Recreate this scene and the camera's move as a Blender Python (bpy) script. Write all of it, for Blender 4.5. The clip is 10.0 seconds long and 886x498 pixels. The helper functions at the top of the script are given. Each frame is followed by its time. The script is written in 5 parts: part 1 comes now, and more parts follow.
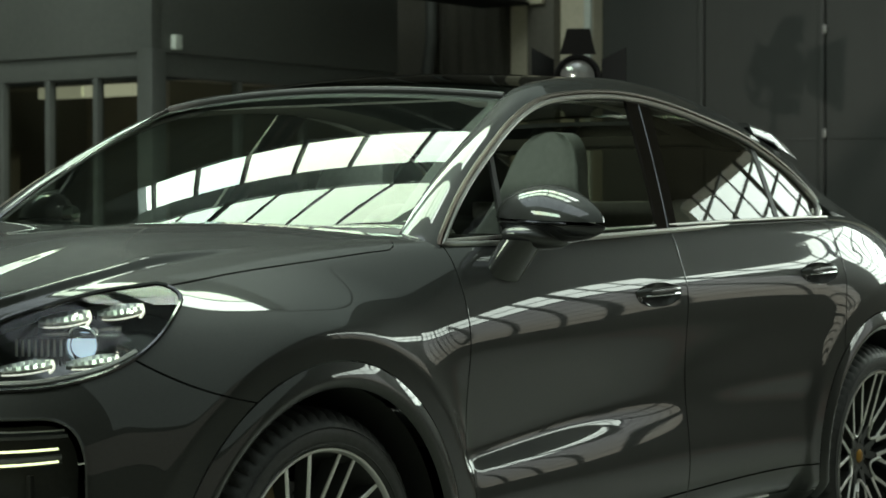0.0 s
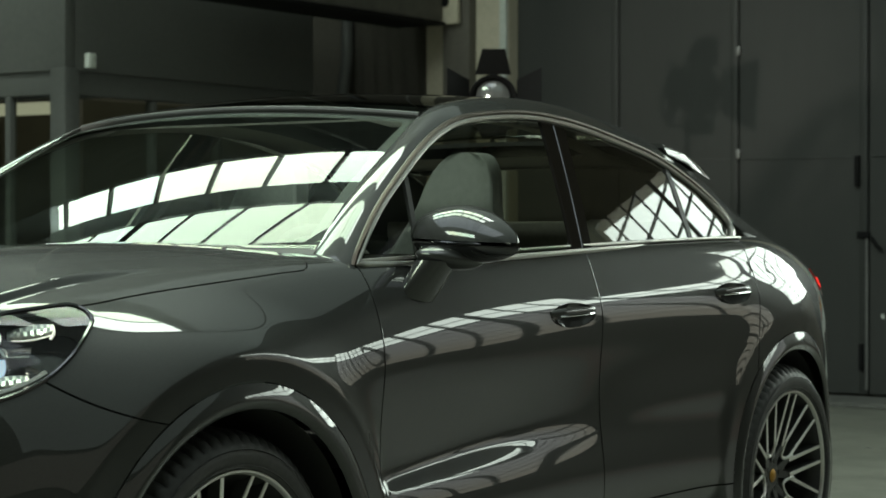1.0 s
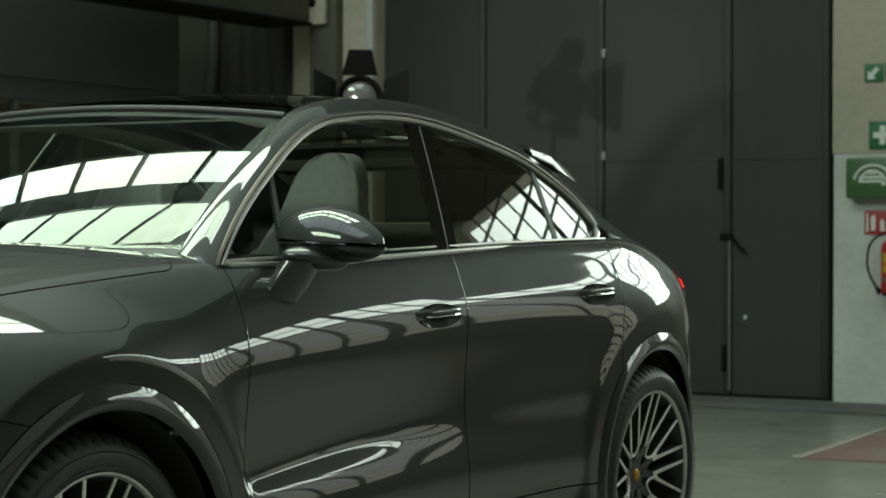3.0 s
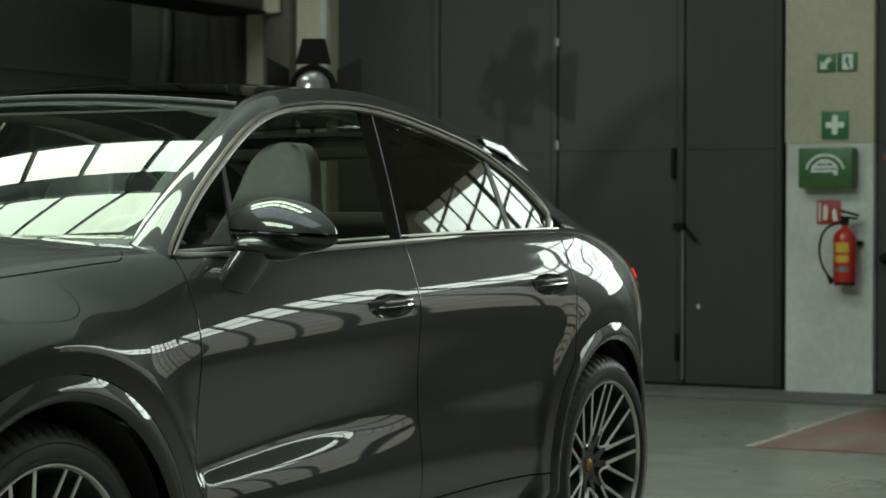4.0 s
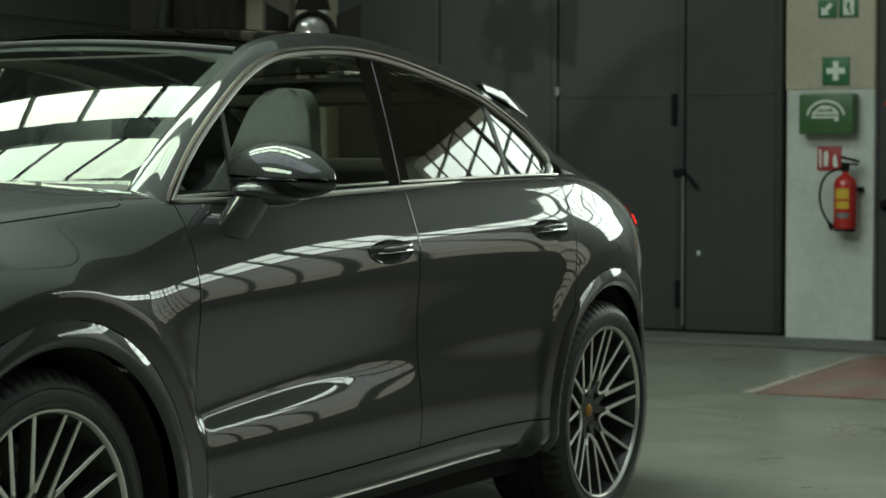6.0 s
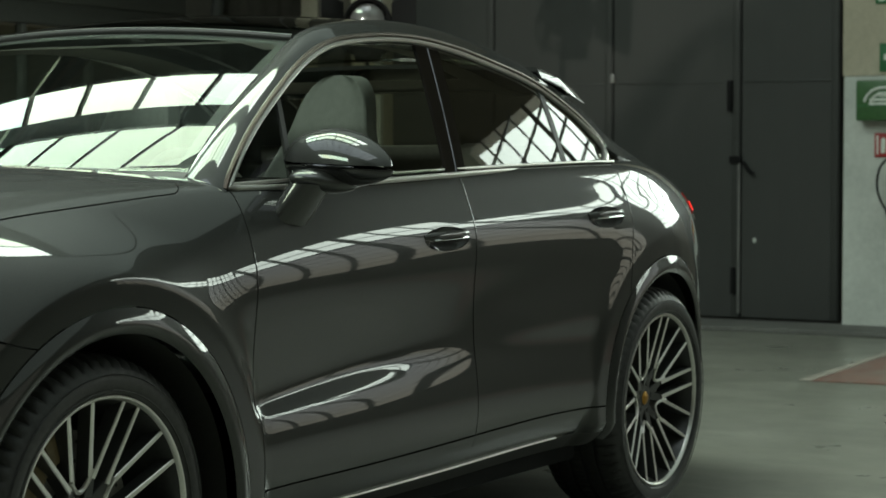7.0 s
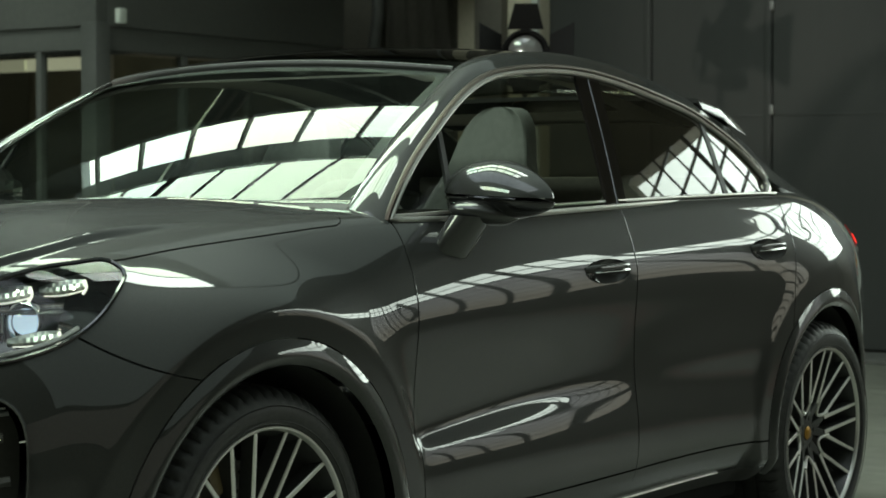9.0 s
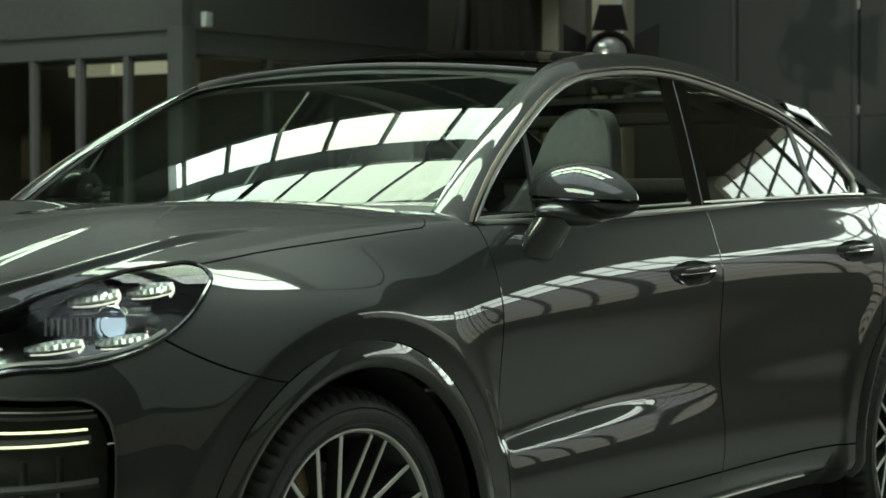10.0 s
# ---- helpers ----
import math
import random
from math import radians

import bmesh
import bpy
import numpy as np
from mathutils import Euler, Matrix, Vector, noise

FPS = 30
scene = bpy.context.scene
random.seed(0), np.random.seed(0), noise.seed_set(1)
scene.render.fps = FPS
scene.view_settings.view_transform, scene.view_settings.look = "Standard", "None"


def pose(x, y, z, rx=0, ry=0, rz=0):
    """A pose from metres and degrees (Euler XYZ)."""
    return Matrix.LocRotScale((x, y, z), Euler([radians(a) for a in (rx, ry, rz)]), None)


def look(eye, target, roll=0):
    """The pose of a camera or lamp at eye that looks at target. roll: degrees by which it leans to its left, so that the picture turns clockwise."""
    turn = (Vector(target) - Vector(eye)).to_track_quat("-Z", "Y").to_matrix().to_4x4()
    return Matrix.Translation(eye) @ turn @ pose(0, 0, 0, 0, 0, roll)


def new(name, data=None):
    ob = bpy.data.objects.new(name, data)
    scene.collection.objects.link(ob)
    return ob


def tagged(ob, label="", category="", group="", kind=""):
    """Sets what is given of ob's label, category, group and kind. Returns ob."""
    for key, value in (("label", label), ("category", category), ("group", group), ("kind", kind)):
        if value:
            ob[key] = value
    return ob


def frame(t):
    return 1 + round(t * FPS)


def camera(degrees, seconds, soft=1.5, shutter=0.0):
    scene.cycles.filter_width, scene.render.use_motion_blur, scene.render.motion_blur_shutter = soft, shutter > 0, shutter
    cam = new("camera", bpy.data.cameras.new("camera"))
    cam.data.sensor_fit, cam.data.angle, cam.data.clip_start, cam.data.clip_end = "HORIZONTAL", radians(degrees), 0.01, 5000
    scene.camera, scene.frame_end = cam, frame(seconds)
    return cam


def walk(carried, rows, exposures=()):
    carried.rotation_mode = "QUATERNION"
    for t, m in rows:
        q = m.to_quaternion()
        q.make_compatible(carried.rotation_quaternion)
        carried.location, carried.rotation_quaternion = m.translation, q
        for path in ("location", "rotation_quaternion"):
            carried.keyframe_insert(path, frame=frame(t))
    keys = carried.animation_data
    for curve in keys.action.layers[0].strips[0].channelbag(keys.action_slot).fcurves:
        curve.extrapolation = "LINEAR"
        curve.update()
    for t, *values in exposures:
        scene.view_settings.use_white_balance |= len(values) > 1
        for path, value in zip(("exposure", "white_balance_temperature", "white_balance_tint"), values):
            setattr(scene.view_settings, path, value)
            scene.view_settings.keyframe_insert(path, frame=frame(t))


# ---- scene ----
cam = camera(23.929, 10.0, soft=1.6)
cam.data.dof.use_dof, cam.data.dof.focus_distance, cam.data.dof.aperture_fstop = True, 5.3, 6.9
PATH = [
    (0.0, pose(-3.5678, -3.8438, 1.1902, 89.001, 0.093, -54.231)),
    (0.5, pose(-3.5572, -3.8380, 1.1933, 89.341, -0.024, -55.454)),
    (1.0, pose(-3.5509, -3.8370, 1.1918, 89.537, 0.028, -56.530)),
    (1.5, pose(-3.5485, -3.8378, 1.1932, 89.555, -0.029, -57.557)),
    (2.0, pose(-3.5520, -3.8381, 1.1906, 89.556, -0.091, -58.493)),
    (2.5, pose(-3.5517, -3.8396, 1.1894, 89.575, -0.083, -59.353)),
    (4.0, pose(-3.5385, -3.8393, 1.1946, 89.263, -0.148, -61.420)),
    (4.5, pose(-3.5386, -3.8366, 1.1911, 88.875, -0.110, -61.753)),
    (5.0, pose(-3.5354, -3.8399, 1.1886, 88.509, -0.065, -61.937)),
    (6.5, pose(-3.5300, -3.8350, 1.1900, 87.480, -0.066, -60.850)),
    (7.0, pose(-3.5282, -3.8297, 1.1881, 87.477, -0.023, -59.931)),
    (7.5, pose(-3.5229, -3.8251, 1.1886, 87.757, 0.044, -58.892)),
    (8.0, pose(-3.5260, -3.8208, 1.1855, 88.068, 0.075, -57.865)),
    (8.5, pose(-3.5268, -3.8140, 1.1882, 88.207, 0.052, -56.747)),
    (9.0, pose(-3.5227, -3.8053, 1.1885, 88.342, -0.022, -55.712)),
    (9.5, pose(-3.5202, -3.8103, 1.1858, 88.447, 0.203, -54.523)),
    (10.0, pose(-3.5267, -3.8084, 1.1903, 88.388, 0.170, -53.395)),
]
walk(cam, PATH)
# ---- light: an overcast day outside the hall ----
world = bpy.data.worlds.new("sky")
scene.world = world
world.use_nodes = True
wn = world.node_tree.nodes
sky = wn.new("ShaderNodeTexSky")
sky.sky_type = "NISHITA"
sky.sun_disc = False
sky.sun_elevation, sky.sun_rotation = radians(42), radians(200)
sky.dust_density = 4.0
wn["Background"].inputs["Strength"].default_value = 0.10
world.node_tree.links.new(sky.outputs["Color"], wn["Background"].inputs["Color"])


def daylight(name, m, w, h, watts, colour=(.86, 1.0, .87)):
    """Soft light from a rectangle: daylight by an opening, also added fill panels."""
    d = bpy.data.lights.new(name, "AREA")
    d.shape, d.size, d.size_y, d.energy, d.color = "RECTANGLE", w, h, watts, colour
    ob = new(name, d)
    ob.matrix_world = m
    return ob


# ---- materials ----
class Shade:
    """A small helper round one node material."""

    def __init__(self, name):
        self.m = bpy.data.materials.new(name)
        self.m.use_nodes = True
        self.t = self.m.node_tree
        self.b = self.t.nodes["Principled BSDF"]

    def node(self, kind, **values):
        n = self.t.nodes.new(kind)
        for k, v in values.items():
            n.inputs[k.replace("_", " ")].default_value = v
        return n

    def link(self, a, b):
        self.t.links.new(a, b)

    def noise(self, scale, detail=4.0, rough=.55, stretch=(1, 1, 1)):
        c = self.t.nodes.new("ShaderNodeTexCoord")
        mp = self.t.nodes.new("ShaderNodeMapping")
        mp.inputs["Scale"].default_value = stretch
        n = self.node("ShaderNodeTexNoise", Scale=scale, Detail=detail, Roughness=rough)
        self.link(c.outputs["Object"], mp.inputs["Vector"])
        self.link(mp.outputs["Vector"], n.inputs["Vector"])
        return n.outputs["Fac"]

    def ramp(self, fac, a, b, lo=.3, hi=.7):
        r = self.t.nodes.new("ShaderNodeValToRGB")
        e = r.color_ramp.elements
        e[0].position, e[1].position = lo, hi
        e[0].color, e[1].color = (*a, 1), (*b, 1)
        self.link(fac, r.inputs["Fac"])
        return r.outputs["Color"]

    def mix(self, fac, a, b):
        n = self.t.nodes.new("ShaderNodeMix")
        n.data_type = "RGBA"
        for s, v in ((n.inputs["Factor"], fac), (n.inputs[6], a), (n.inputs[7], b)):
            if hasattr(v, "is_linked"):
                self.link(v, s)
            else:
                s.default_value = v if isinstance(v, float) else (*v, 1)
        return n.outputs[2]

    def bump(self, fac, strength, distance):
        n = self.node("ShaderNodeBump", Strength=strength, Distance=distance)
        self.link(fac, n.inputs["Height"])
        self.link(n.outputs["Normal"], self.b.inputs["Normal"])

    def set(self, **values):
        for k, v in values.items():
            s = self.b.inputs[k.replace("_", " ")]
            if hasattr(v, "is_linked"):
                self.link(v, s)
            elif isinstance(v, tuple):
                s.default_value = (*v, 1)
            else:
                s.default_value = v
        return self


def plain(name, colour, rough=.5, metal=0.0, grain=40.0, vary=.12, bump=0.0, **more):
    s = Shade(name)
    c = s.ramp(s.noise(grain), tuple(x * (1 - vary) for x in colour), tuple(min(1, x * (1 + vary)) for x in colour))
    s.set(Base_Color=c, Roughness=rough, Metallic=metal, **more)
    if bump:
        s.bump(s.noise(grain * 2.5, 3), bump, .002)
    return s.m


def car_paint():
    s = Shade("graphite_paint")
    flake = s.noise(900, 2, .5)
    c = s.ramp(flake, (.0205, .0212, .0190), (.0335, .0344, .0310), .35, .65)
    s.set(Base_Color=c, Metallic=.25, Roughness=.50, Specular_IOR_Level=.12, Coat_Weight=1.0, Coat_Roughness=.012, Coat_IOR=1.52)
    return s.m


def pane_glass(name, tint, ior=1.5, rough=0.0):
    """A thin pane: what is behind it shows tinted, the face mirrors by Fresnel."""
    m = bpy.data.materials.new(name)
    m.use_nodes = True
    t = m.node_tree
    t.nodes.remove(t.nodes["Principled BSDF"])
    tr = t.nodes.new("ShaderNodeBsdfTransparent")
    tr.inputs["Color"].default_value = (*tint, 1)
    gl = t.nodes.new("ShaderNodeBsdfGlossy")
    gl.inputs["Roughness"].default_value = rough
    base = ((ior - 1) / (ior + 1)) ** 2
    face = t.nodes.new("ShaderNodeLayerWeight")
    face.inputs["Blend"].default_value = .5
    rise = t.nodes.new("ShaderNodeMath")
    rise.operation = "POWER"
    rise.inputs[1].default_value = 5
    gloss = t.nodes.new("ShaderNodeMath")
    gloss.operation = "MULTIPLY_ADD"
    gloss.inputs[1].default_value, gloss.inputs[2].default_value = 1 - base, base
    mx = t.nodes.new("ShaderNodeMixShader")
    t.links.new(face.outputs["Facing"], rise.inputs[0])
    t.links.new(rise.outputs[0], gloss.inputs[0])
    t.links.new(gloss.outputs[0], mx.inputs["Fac"])
    t.links.new(tr.outputs["BSDF"], mx.inputs[1])
    t.links.new(gl.outputs["BSDF"], mx.inputs[2])
    t.links.new(mx.outputs["Shader"], t.nodes["Material Output"].inputs["Surface"])
    return m


def glow(name, colour, strength):
    s = Shade(name)
    s.set(Base_Color=colour, Emission_Color=colour, Emission_Strength=strength)
    return s.m


def worn_wall(name, a, b, scale=1.2, rough=.85, bump=.25):
    s = Shade(name)
    big = s.ramp(s.noise(scale, 6, .6), a, b, .35, .68)
    c = s.mix(.25, big, s.ramp(s.noise(26, 5, .7), tuple(x * .7 for x in a), tuple(min(1, x * 1.15) for x in b)))
    s.set(Base_Color=c, Roughness=rough)
    s.bump(s.noise(60, 4), bump, .003)
    return s.m


def sheet_metal(name, a, b):
    s = Shade(name)
    c = s.mix(.45, s.ramp(s.noise(.9, 5, .6), a, b, .35, .65), s.ramp(s.noise(3.0, 6, .7, (4, 4, .35)), a, b, .3, .75))
    s.set(Base_Color=c, Roughness=.55)
    s.bump(s.noise(1.6, 2), .15, .02)
    return s.m


def hall_floor():
    s = Shade("sealed_concrete")
    big = s.ramp(s.noise(.35, 6, .62), (.135, .139, .115), (.245, .248, .208), .35, .68)
    fine = s.ramp(s.noise(9, 6, .7, (1, .35, 1)), (.115, .119, .096), (.31, .305, .255), .35, .7)
    s.set(Base_Color=s.mix(.4, big, fine), Roughness=.42)
    r = s.ramp(s.noise(1.3, 5, .65), (.22, .22, .22), (.48, .48, .48))
    s.link(r, s.b.inputs["Roughness"])
    s.bump(s.noise(35, 4), .08, .004)
    return s.m


PAINT = car_paint()
GLASS_SIDE = pane_glass("tinted_side_glass", (.76, .81, .74), 1.6)
GLASS_REAR = pane_glass("dark_privacy_glass", (.46, .44, .37), 1.68)
GLASS_FRONT = pane_glass("laminated_windscreen", (.66, .72, .67), 1.72)
GLASS_ROOF = pane_glass("dark_roof_glass", (.34, .35, .32), 1.5)
GLASS_LAMP = pane_glass("clear_lamp_cover", (.92, .94, .93), 1.36)
PILLAR_BLACK = plain("satin_pillar_film", (.012, .010, .008), .06, grain=60, Specular_IOR_Level=.2)
GLOSS_BLACK = plain("gloss_black_trim", (.012, .012, .012), .12, grain=60, Coat_Weight=.6, Coat_Roughness=.05)
SATIN_BLACK = plain("satin_black_plastic", (.034, .034, .031), .55, grain=90)
RUBBER = plain("tyre_rubber", (.034, .034, .032), .50, grain=70, vary=.25, bump=.15)
ALU = plain("machined_aluminium", (.72, .71, .67), .36, 1.0, grain=200, vary=.06)
TRIM_BRONZE = plain("satin_dark_trim", (.085, .070, .056), .38, 1.0, grain=120, vary=.05)
ALU_SATIN = plain("satin_aluminium_trim", (.60, .585, .55), .36, 1.0, grain=120, vary=.05)
WHEEL_GREY = plain("dark_grey_wheel_enamel", (.055, .055, .053), .35, .3, grain=80)
STEEL = plain("brake_disc_steel", (.30, .29, .27), .35, 1.0, grain=60)
CALIPER = plain("ochre_caliper_enamel", (.16, .12, .06), .4, grain=60)
CHROME = plain("bright_chrome", (.86, .87, .88), .06, 1.0, grain=30, vary=.03)
BADGE_GOLD = plain("gold_badge_enamel", (.42, .22, .035), .35, .6, grain=150)
LEATHER = plain("pale_grey_leather", (.10, .108, .096), .55, grain=55, bump=.2)
CABIN = plain("dark_cabin_trim", (.085, .082, .068), .7, grain=50, bump=.2)
HEADLINER = plain("anthracite_headlining", (.15, .142, .12), .9, grain=120)
LAMP_RED = plain("red_tail_lamp_plastic", (.45, .012, .012), .12, grain=40, Coat_Weight=1.0)
LED_WHITE = glow("white_led", (.90, 1.0, .55), 1.5)
LED_POINT = glow("led_point", (1.0, .98, .75), 30.0)
LED_BLUE = glow("cold_projector_glow", (.80, .93, 1.0), .75)
LED_RED = glow("red_tail_led", (1.0, .03, .02), 1.5)
LAMP_CRYSTAL = plain("lamp_crystal", (.55, .57, .53), .28, 1.0, grain=40)
LAMP_LIT = glow("lit_lamp_crystal", (.97, 1.0, .84), .75)
LENS = pane_glass("projector_lens", (.75, .85, .92), 1.7)
# ---- body surface of the car: x runs from the nose to the tail, z up, front axle at x = 0 ----
def natural(knots, at):
    """Matrix that takes values at the knots to a natural cubic spline at the places asked for."""
    k = np.asarray(knots, float)
    n = len(k)
    h = np.diff(k)
    a, b = np.zeros((n, n)), np.zeros((n, n))
    a[0, 0] = a[-1, -1] = 1
    for i in range(1, n - 1):
        a[i, i - 1], a[i, i], a[i, i + 1] = h[i - 1], 2 * (h[i - 1] + h[i]), h[i]
        b[i, i - 1], b[i, i], b[i, i + 1] = 6 / h[i - 1], -6 / h[i - 1] - 6 / h[i], 6 / h[i]
    second = np.linalg.solve(a, b)
    at = np.asarray(at, float)
    j = np.clip(np.searchsorted(k, at) - 1, 0, n - 2)
    d, e, g = at - k[j], k[j + 1] - at, h[j]
    out = np.zeros((len(at), n))
    r = np.arange(len(at))
    out[r, j] += e / g
    out[r, j + 1] += d / g
    out += second[j] * ((e ** 3 / g - g * e) / 6)[:, None] + second[j + 1] * ((d ** 3 / g - g * d) / 6)[:, None]
    return out


def curve_through(points, n, closed=False):
    """A smooth curve of n points through the given points."""
    p = np.asarray(points, float)
    if closed:
        m = len(p)
        p = np.concatenate([p[-3:], p, p[:4]])
    s = np.concatenate([[0], np.cumsum(np.linalg.norm(np.diff(p, axis=0), axis=1))])
    at = np.linspace(s[3], s[3 + m], n, endpoint=False) if closed else np.linspace(0, s[-1], n)
    return natural(s, at) @ p


WHEELBASE = 2.895
PLAN_X = [-.935, -.915, -.845, -.69, -.43, -.05, .45, 1.0, 1.6, 2.2, 2.75, 3.2, 3.56, 3.80, 3.93, 3.97]
PLAN_W = [0, .35, .62, .83, .945, .978, .972, .965, .965, .972, .982, .935, .815, .665, .40, 0]
GUIDE_Z = [
    [.18, .18, .19, .20, .22, .24, .26, .265, .27, .28, .27, .26, .26, .26, .26, .26],
    [.25, .25, .26, .27, .30, .33, .36, .365, .375, .385, .36, .33, .32, .30, .30, .30],
    [.36, .36, .37, .38, .42, .48, .55, .578, .600, .60, .56, .50, .48, .46, .45, .45],
    [.46, .46, .47, .50, .54, .60, .605, .645, .675, .69, .68, .64, .62, .60, .58, .58],
]
GUIDE_Z2 = [
    [.56, .56, .58, .62, .68, .74, .79, .80, .81, .82, .82, .80, .77, .74, .72, .72],
    [.68, .68, .705, .75, .81, .87, .93, .955, .975, .99, .99, .97, .93, .88, .86, .85],
    [.80, .81, .84, .89, .942, .985, 1.03, 1.05, 1.065, 1.08, 1.085, 1.075, 1.04, .99, .96, .95],
    [.85, .89, .947, .997, 1.030, 1.065, 1.105, 1.125, 1.143, 1.158, 1.165, 1.15, 1.11, 1.06, 1.03, 1.02],
]
GUIDE_IN = [
    [.09, .09, .09, .09, .09, .09, .09, .09, .09, .09, .09, .09, .09, .09, .09, .09],
    [.03, .03, .03, .03, .03, .02, .012, .010, .010, .010, .015, .03, .04, .05, .05, .05],
    [.01, .01, .01, .01, .01, .008, .006, .004, .004, .004, .006, .01, .015, .02, .02, .02],
    [.0, .0, .0, .0, .0, .004, .022, .033, .012, .002, .002, .004, .004, .004, .005, .005],
]
GUIDE_IN2 = [
    [.0, .0, .0, .0, .0, .0, .008, .012, .012, .006, .0, .0, .0, .0, .0, .0],
    [.005, .008, .012, .018, .022, .024, .02, .014, .014, .012, .012, .016, .016, .012, .01, .01],
    [.025, .035, .055, .075, .085, .085, .065, .05, .05, .05, .055, .065, .06, .05, .04, .04],
    [.05, .07, .12, .17, .195, .19, .13, .105, .10, .10, .115, .14, .14, .12, .10, .10],
]
TOP_Z = [
    [0.903, 0.918, 0.968, 1.017, 1.058, 1.103, 1.138, 1.14, 1.155, 1.168, 1.178, 1.163, 1.125, 1.075, 1.045, 1.025],
    [0.9459, 0.9296, 0.9648, 1.013, 1.070, 1.139, 1.155, 1.138, 1.149, 1.16, 1.173, 1.16, 1.126, 1.076, 1.046, 1.016],
    [0.918, 0.933, 0.975, 1.024, 1.076, 1.138, 1.153, 1.15, 1.16, 1.175, 1.185, 1.17, 1.14, 1.09, 1.06, 1.04],
]
INNER = [0.715, 0.8, 0.8, 0.8, 0.7752, 0.7348, 0.7212, 0.7183, 0.7166, 0.7164, 0.7192, 0.725, 0.7303, 0.732, 0.7481, 0.715]
SHOULDER = [.93, .93, .93, .93, .90] + [.88] * 11
FOLD_U = [1.5, 2.36, 3.0, 3.69, 4.35, 4.89, 5.6]
FOLD_V = [1.00, 1.006, 1.016, 1.024, 1.046, 1.046, 1.036]
FOLD = (.018, .0045)
DOME = (.455, .0030, .008)
V_KNOTS = [0, .11, .29, .41, .57, .75, .86, .95, 1.05, 1.17, 1.69, 2.21, 2.33]
V_TOP = 1.69
V_BELT = .95


def flare(x, z):
    """How strongly the wings swell out round the wheels: 1 inside a crisp crest, fading beyond it."""
    out = np.zeros_like(x)
    for cx, cz in ((0.0, .379), (WHEELBASE, .374)):
        s = np.hypot(x - cx, z - cz) - .553
        soft = .006 * np.logaddexp(0, s / .006)
        out = np.maximum(out, np.clip(1 - soft / (.15 * np.clip((z - .42) / .42, .2, 1)), 0, 1) ** 2.2)
    return out


def body_points(u, v):
    """Places on the left half of the body; u counts the stations, v goes up the section from the sill."""
    mu = natural(np.arange(16), u)
    eps = 1e-3
    md = natural(np.arange(16), np.clip(u + eps, 0, 15)) - natural(np.arange(16), np.clip(u - eps, 0, 15))
    x, w = mu @ PLAN_X, mu @ PLAN_W
    dx, dw = md @ PLAN_X, md @ PLAN_W
    n = np.hypot(dx, dw)
    ox, ow = -dw / n, dx / n
    ctrl = np.zeros((13, len(u), 3))
    for g, (zs, ins) in enumerate(zip(GUIDE_Z + GUIDE_Z2, GUIDE_IN + GUIDE_IN2)):
        inset = mu @ ins
        ctrl[g] = np.stack([x - ox * inset, w - ow * inset, mu @ zs], 1)
    ctrl[8] = np.stack([ctrl[7][:, 0], ctrl[7][:, 1] * (mu @ SHOULDER), mu @ TOP_Z[0]], 1)
    ctrl[9] = np.stack([ctrl[7][:, 0], ctrl[7][:, 1] * (mu @ INNER), mu @ TOP_Z[1]], 1)
    ctrl[10] = np.stack([ctrl[7][:, 0], ctrl[7][:, 1] * 0, mu @ TOP_Z[2]], 1)
    ctrl[11] = ctrl[9] * np.array([1, -1, 1])
    ctrl[12] = ctrl[8] * np.array([1, -1, 1])
    p = np.einsum("vg,guc->uvc", natural(V_KNOTS, v), ctrl)
    f = flare(p[..., 0], p[..., 2]) * np.clip((w - .82) / .10, 0, 1)[:, None]
    f *= np.maximum(w[:, None] + .010 - p[..., 1], 0) * np.clip((p[..., 2] - .25) / .1, 0, 1)
    p[..., 0] += ox[:, None] * f
    p[..., 1] += ow[:, None] * f
    # the folds along the hood: one over the lamp, one at the raised middle
    fold = 1 / (1 + np.exp(np.clip((v[None] - np.interp(u, FOLD_U, FOLD_V)[:, None]) / FOLD[1], -40, 40)))
    fade = np.clip((5.35 - u) / 1.0, 0, 1) * np.clip((u - .8) / .8, 0, 1)
    p[..., 2] += FOLD[0] * (1 - fold) * (fade * fade * (3 - 2 * fade))[:, None]
    line = DOME[0] + .16 * (p[..., 0] + .48)
    dome = 1 / (1 + np.exp(np.clip((np.abs(p[..., 1]) - line) / DOME[1], -40, 40))) * np.clip((v - 1.05) / .1, 0, 1)[None]
    rise = np.clip((-.25 - p[..., 0]) / .25, 0, 1)
    p[..., 2] += DOME[2] * dome * rise * rise * (3 - 2 * rise) * np.clip((p[..., 0] + .88) / .2, 0, 1)
    p[..., 1] *= -1
    return p
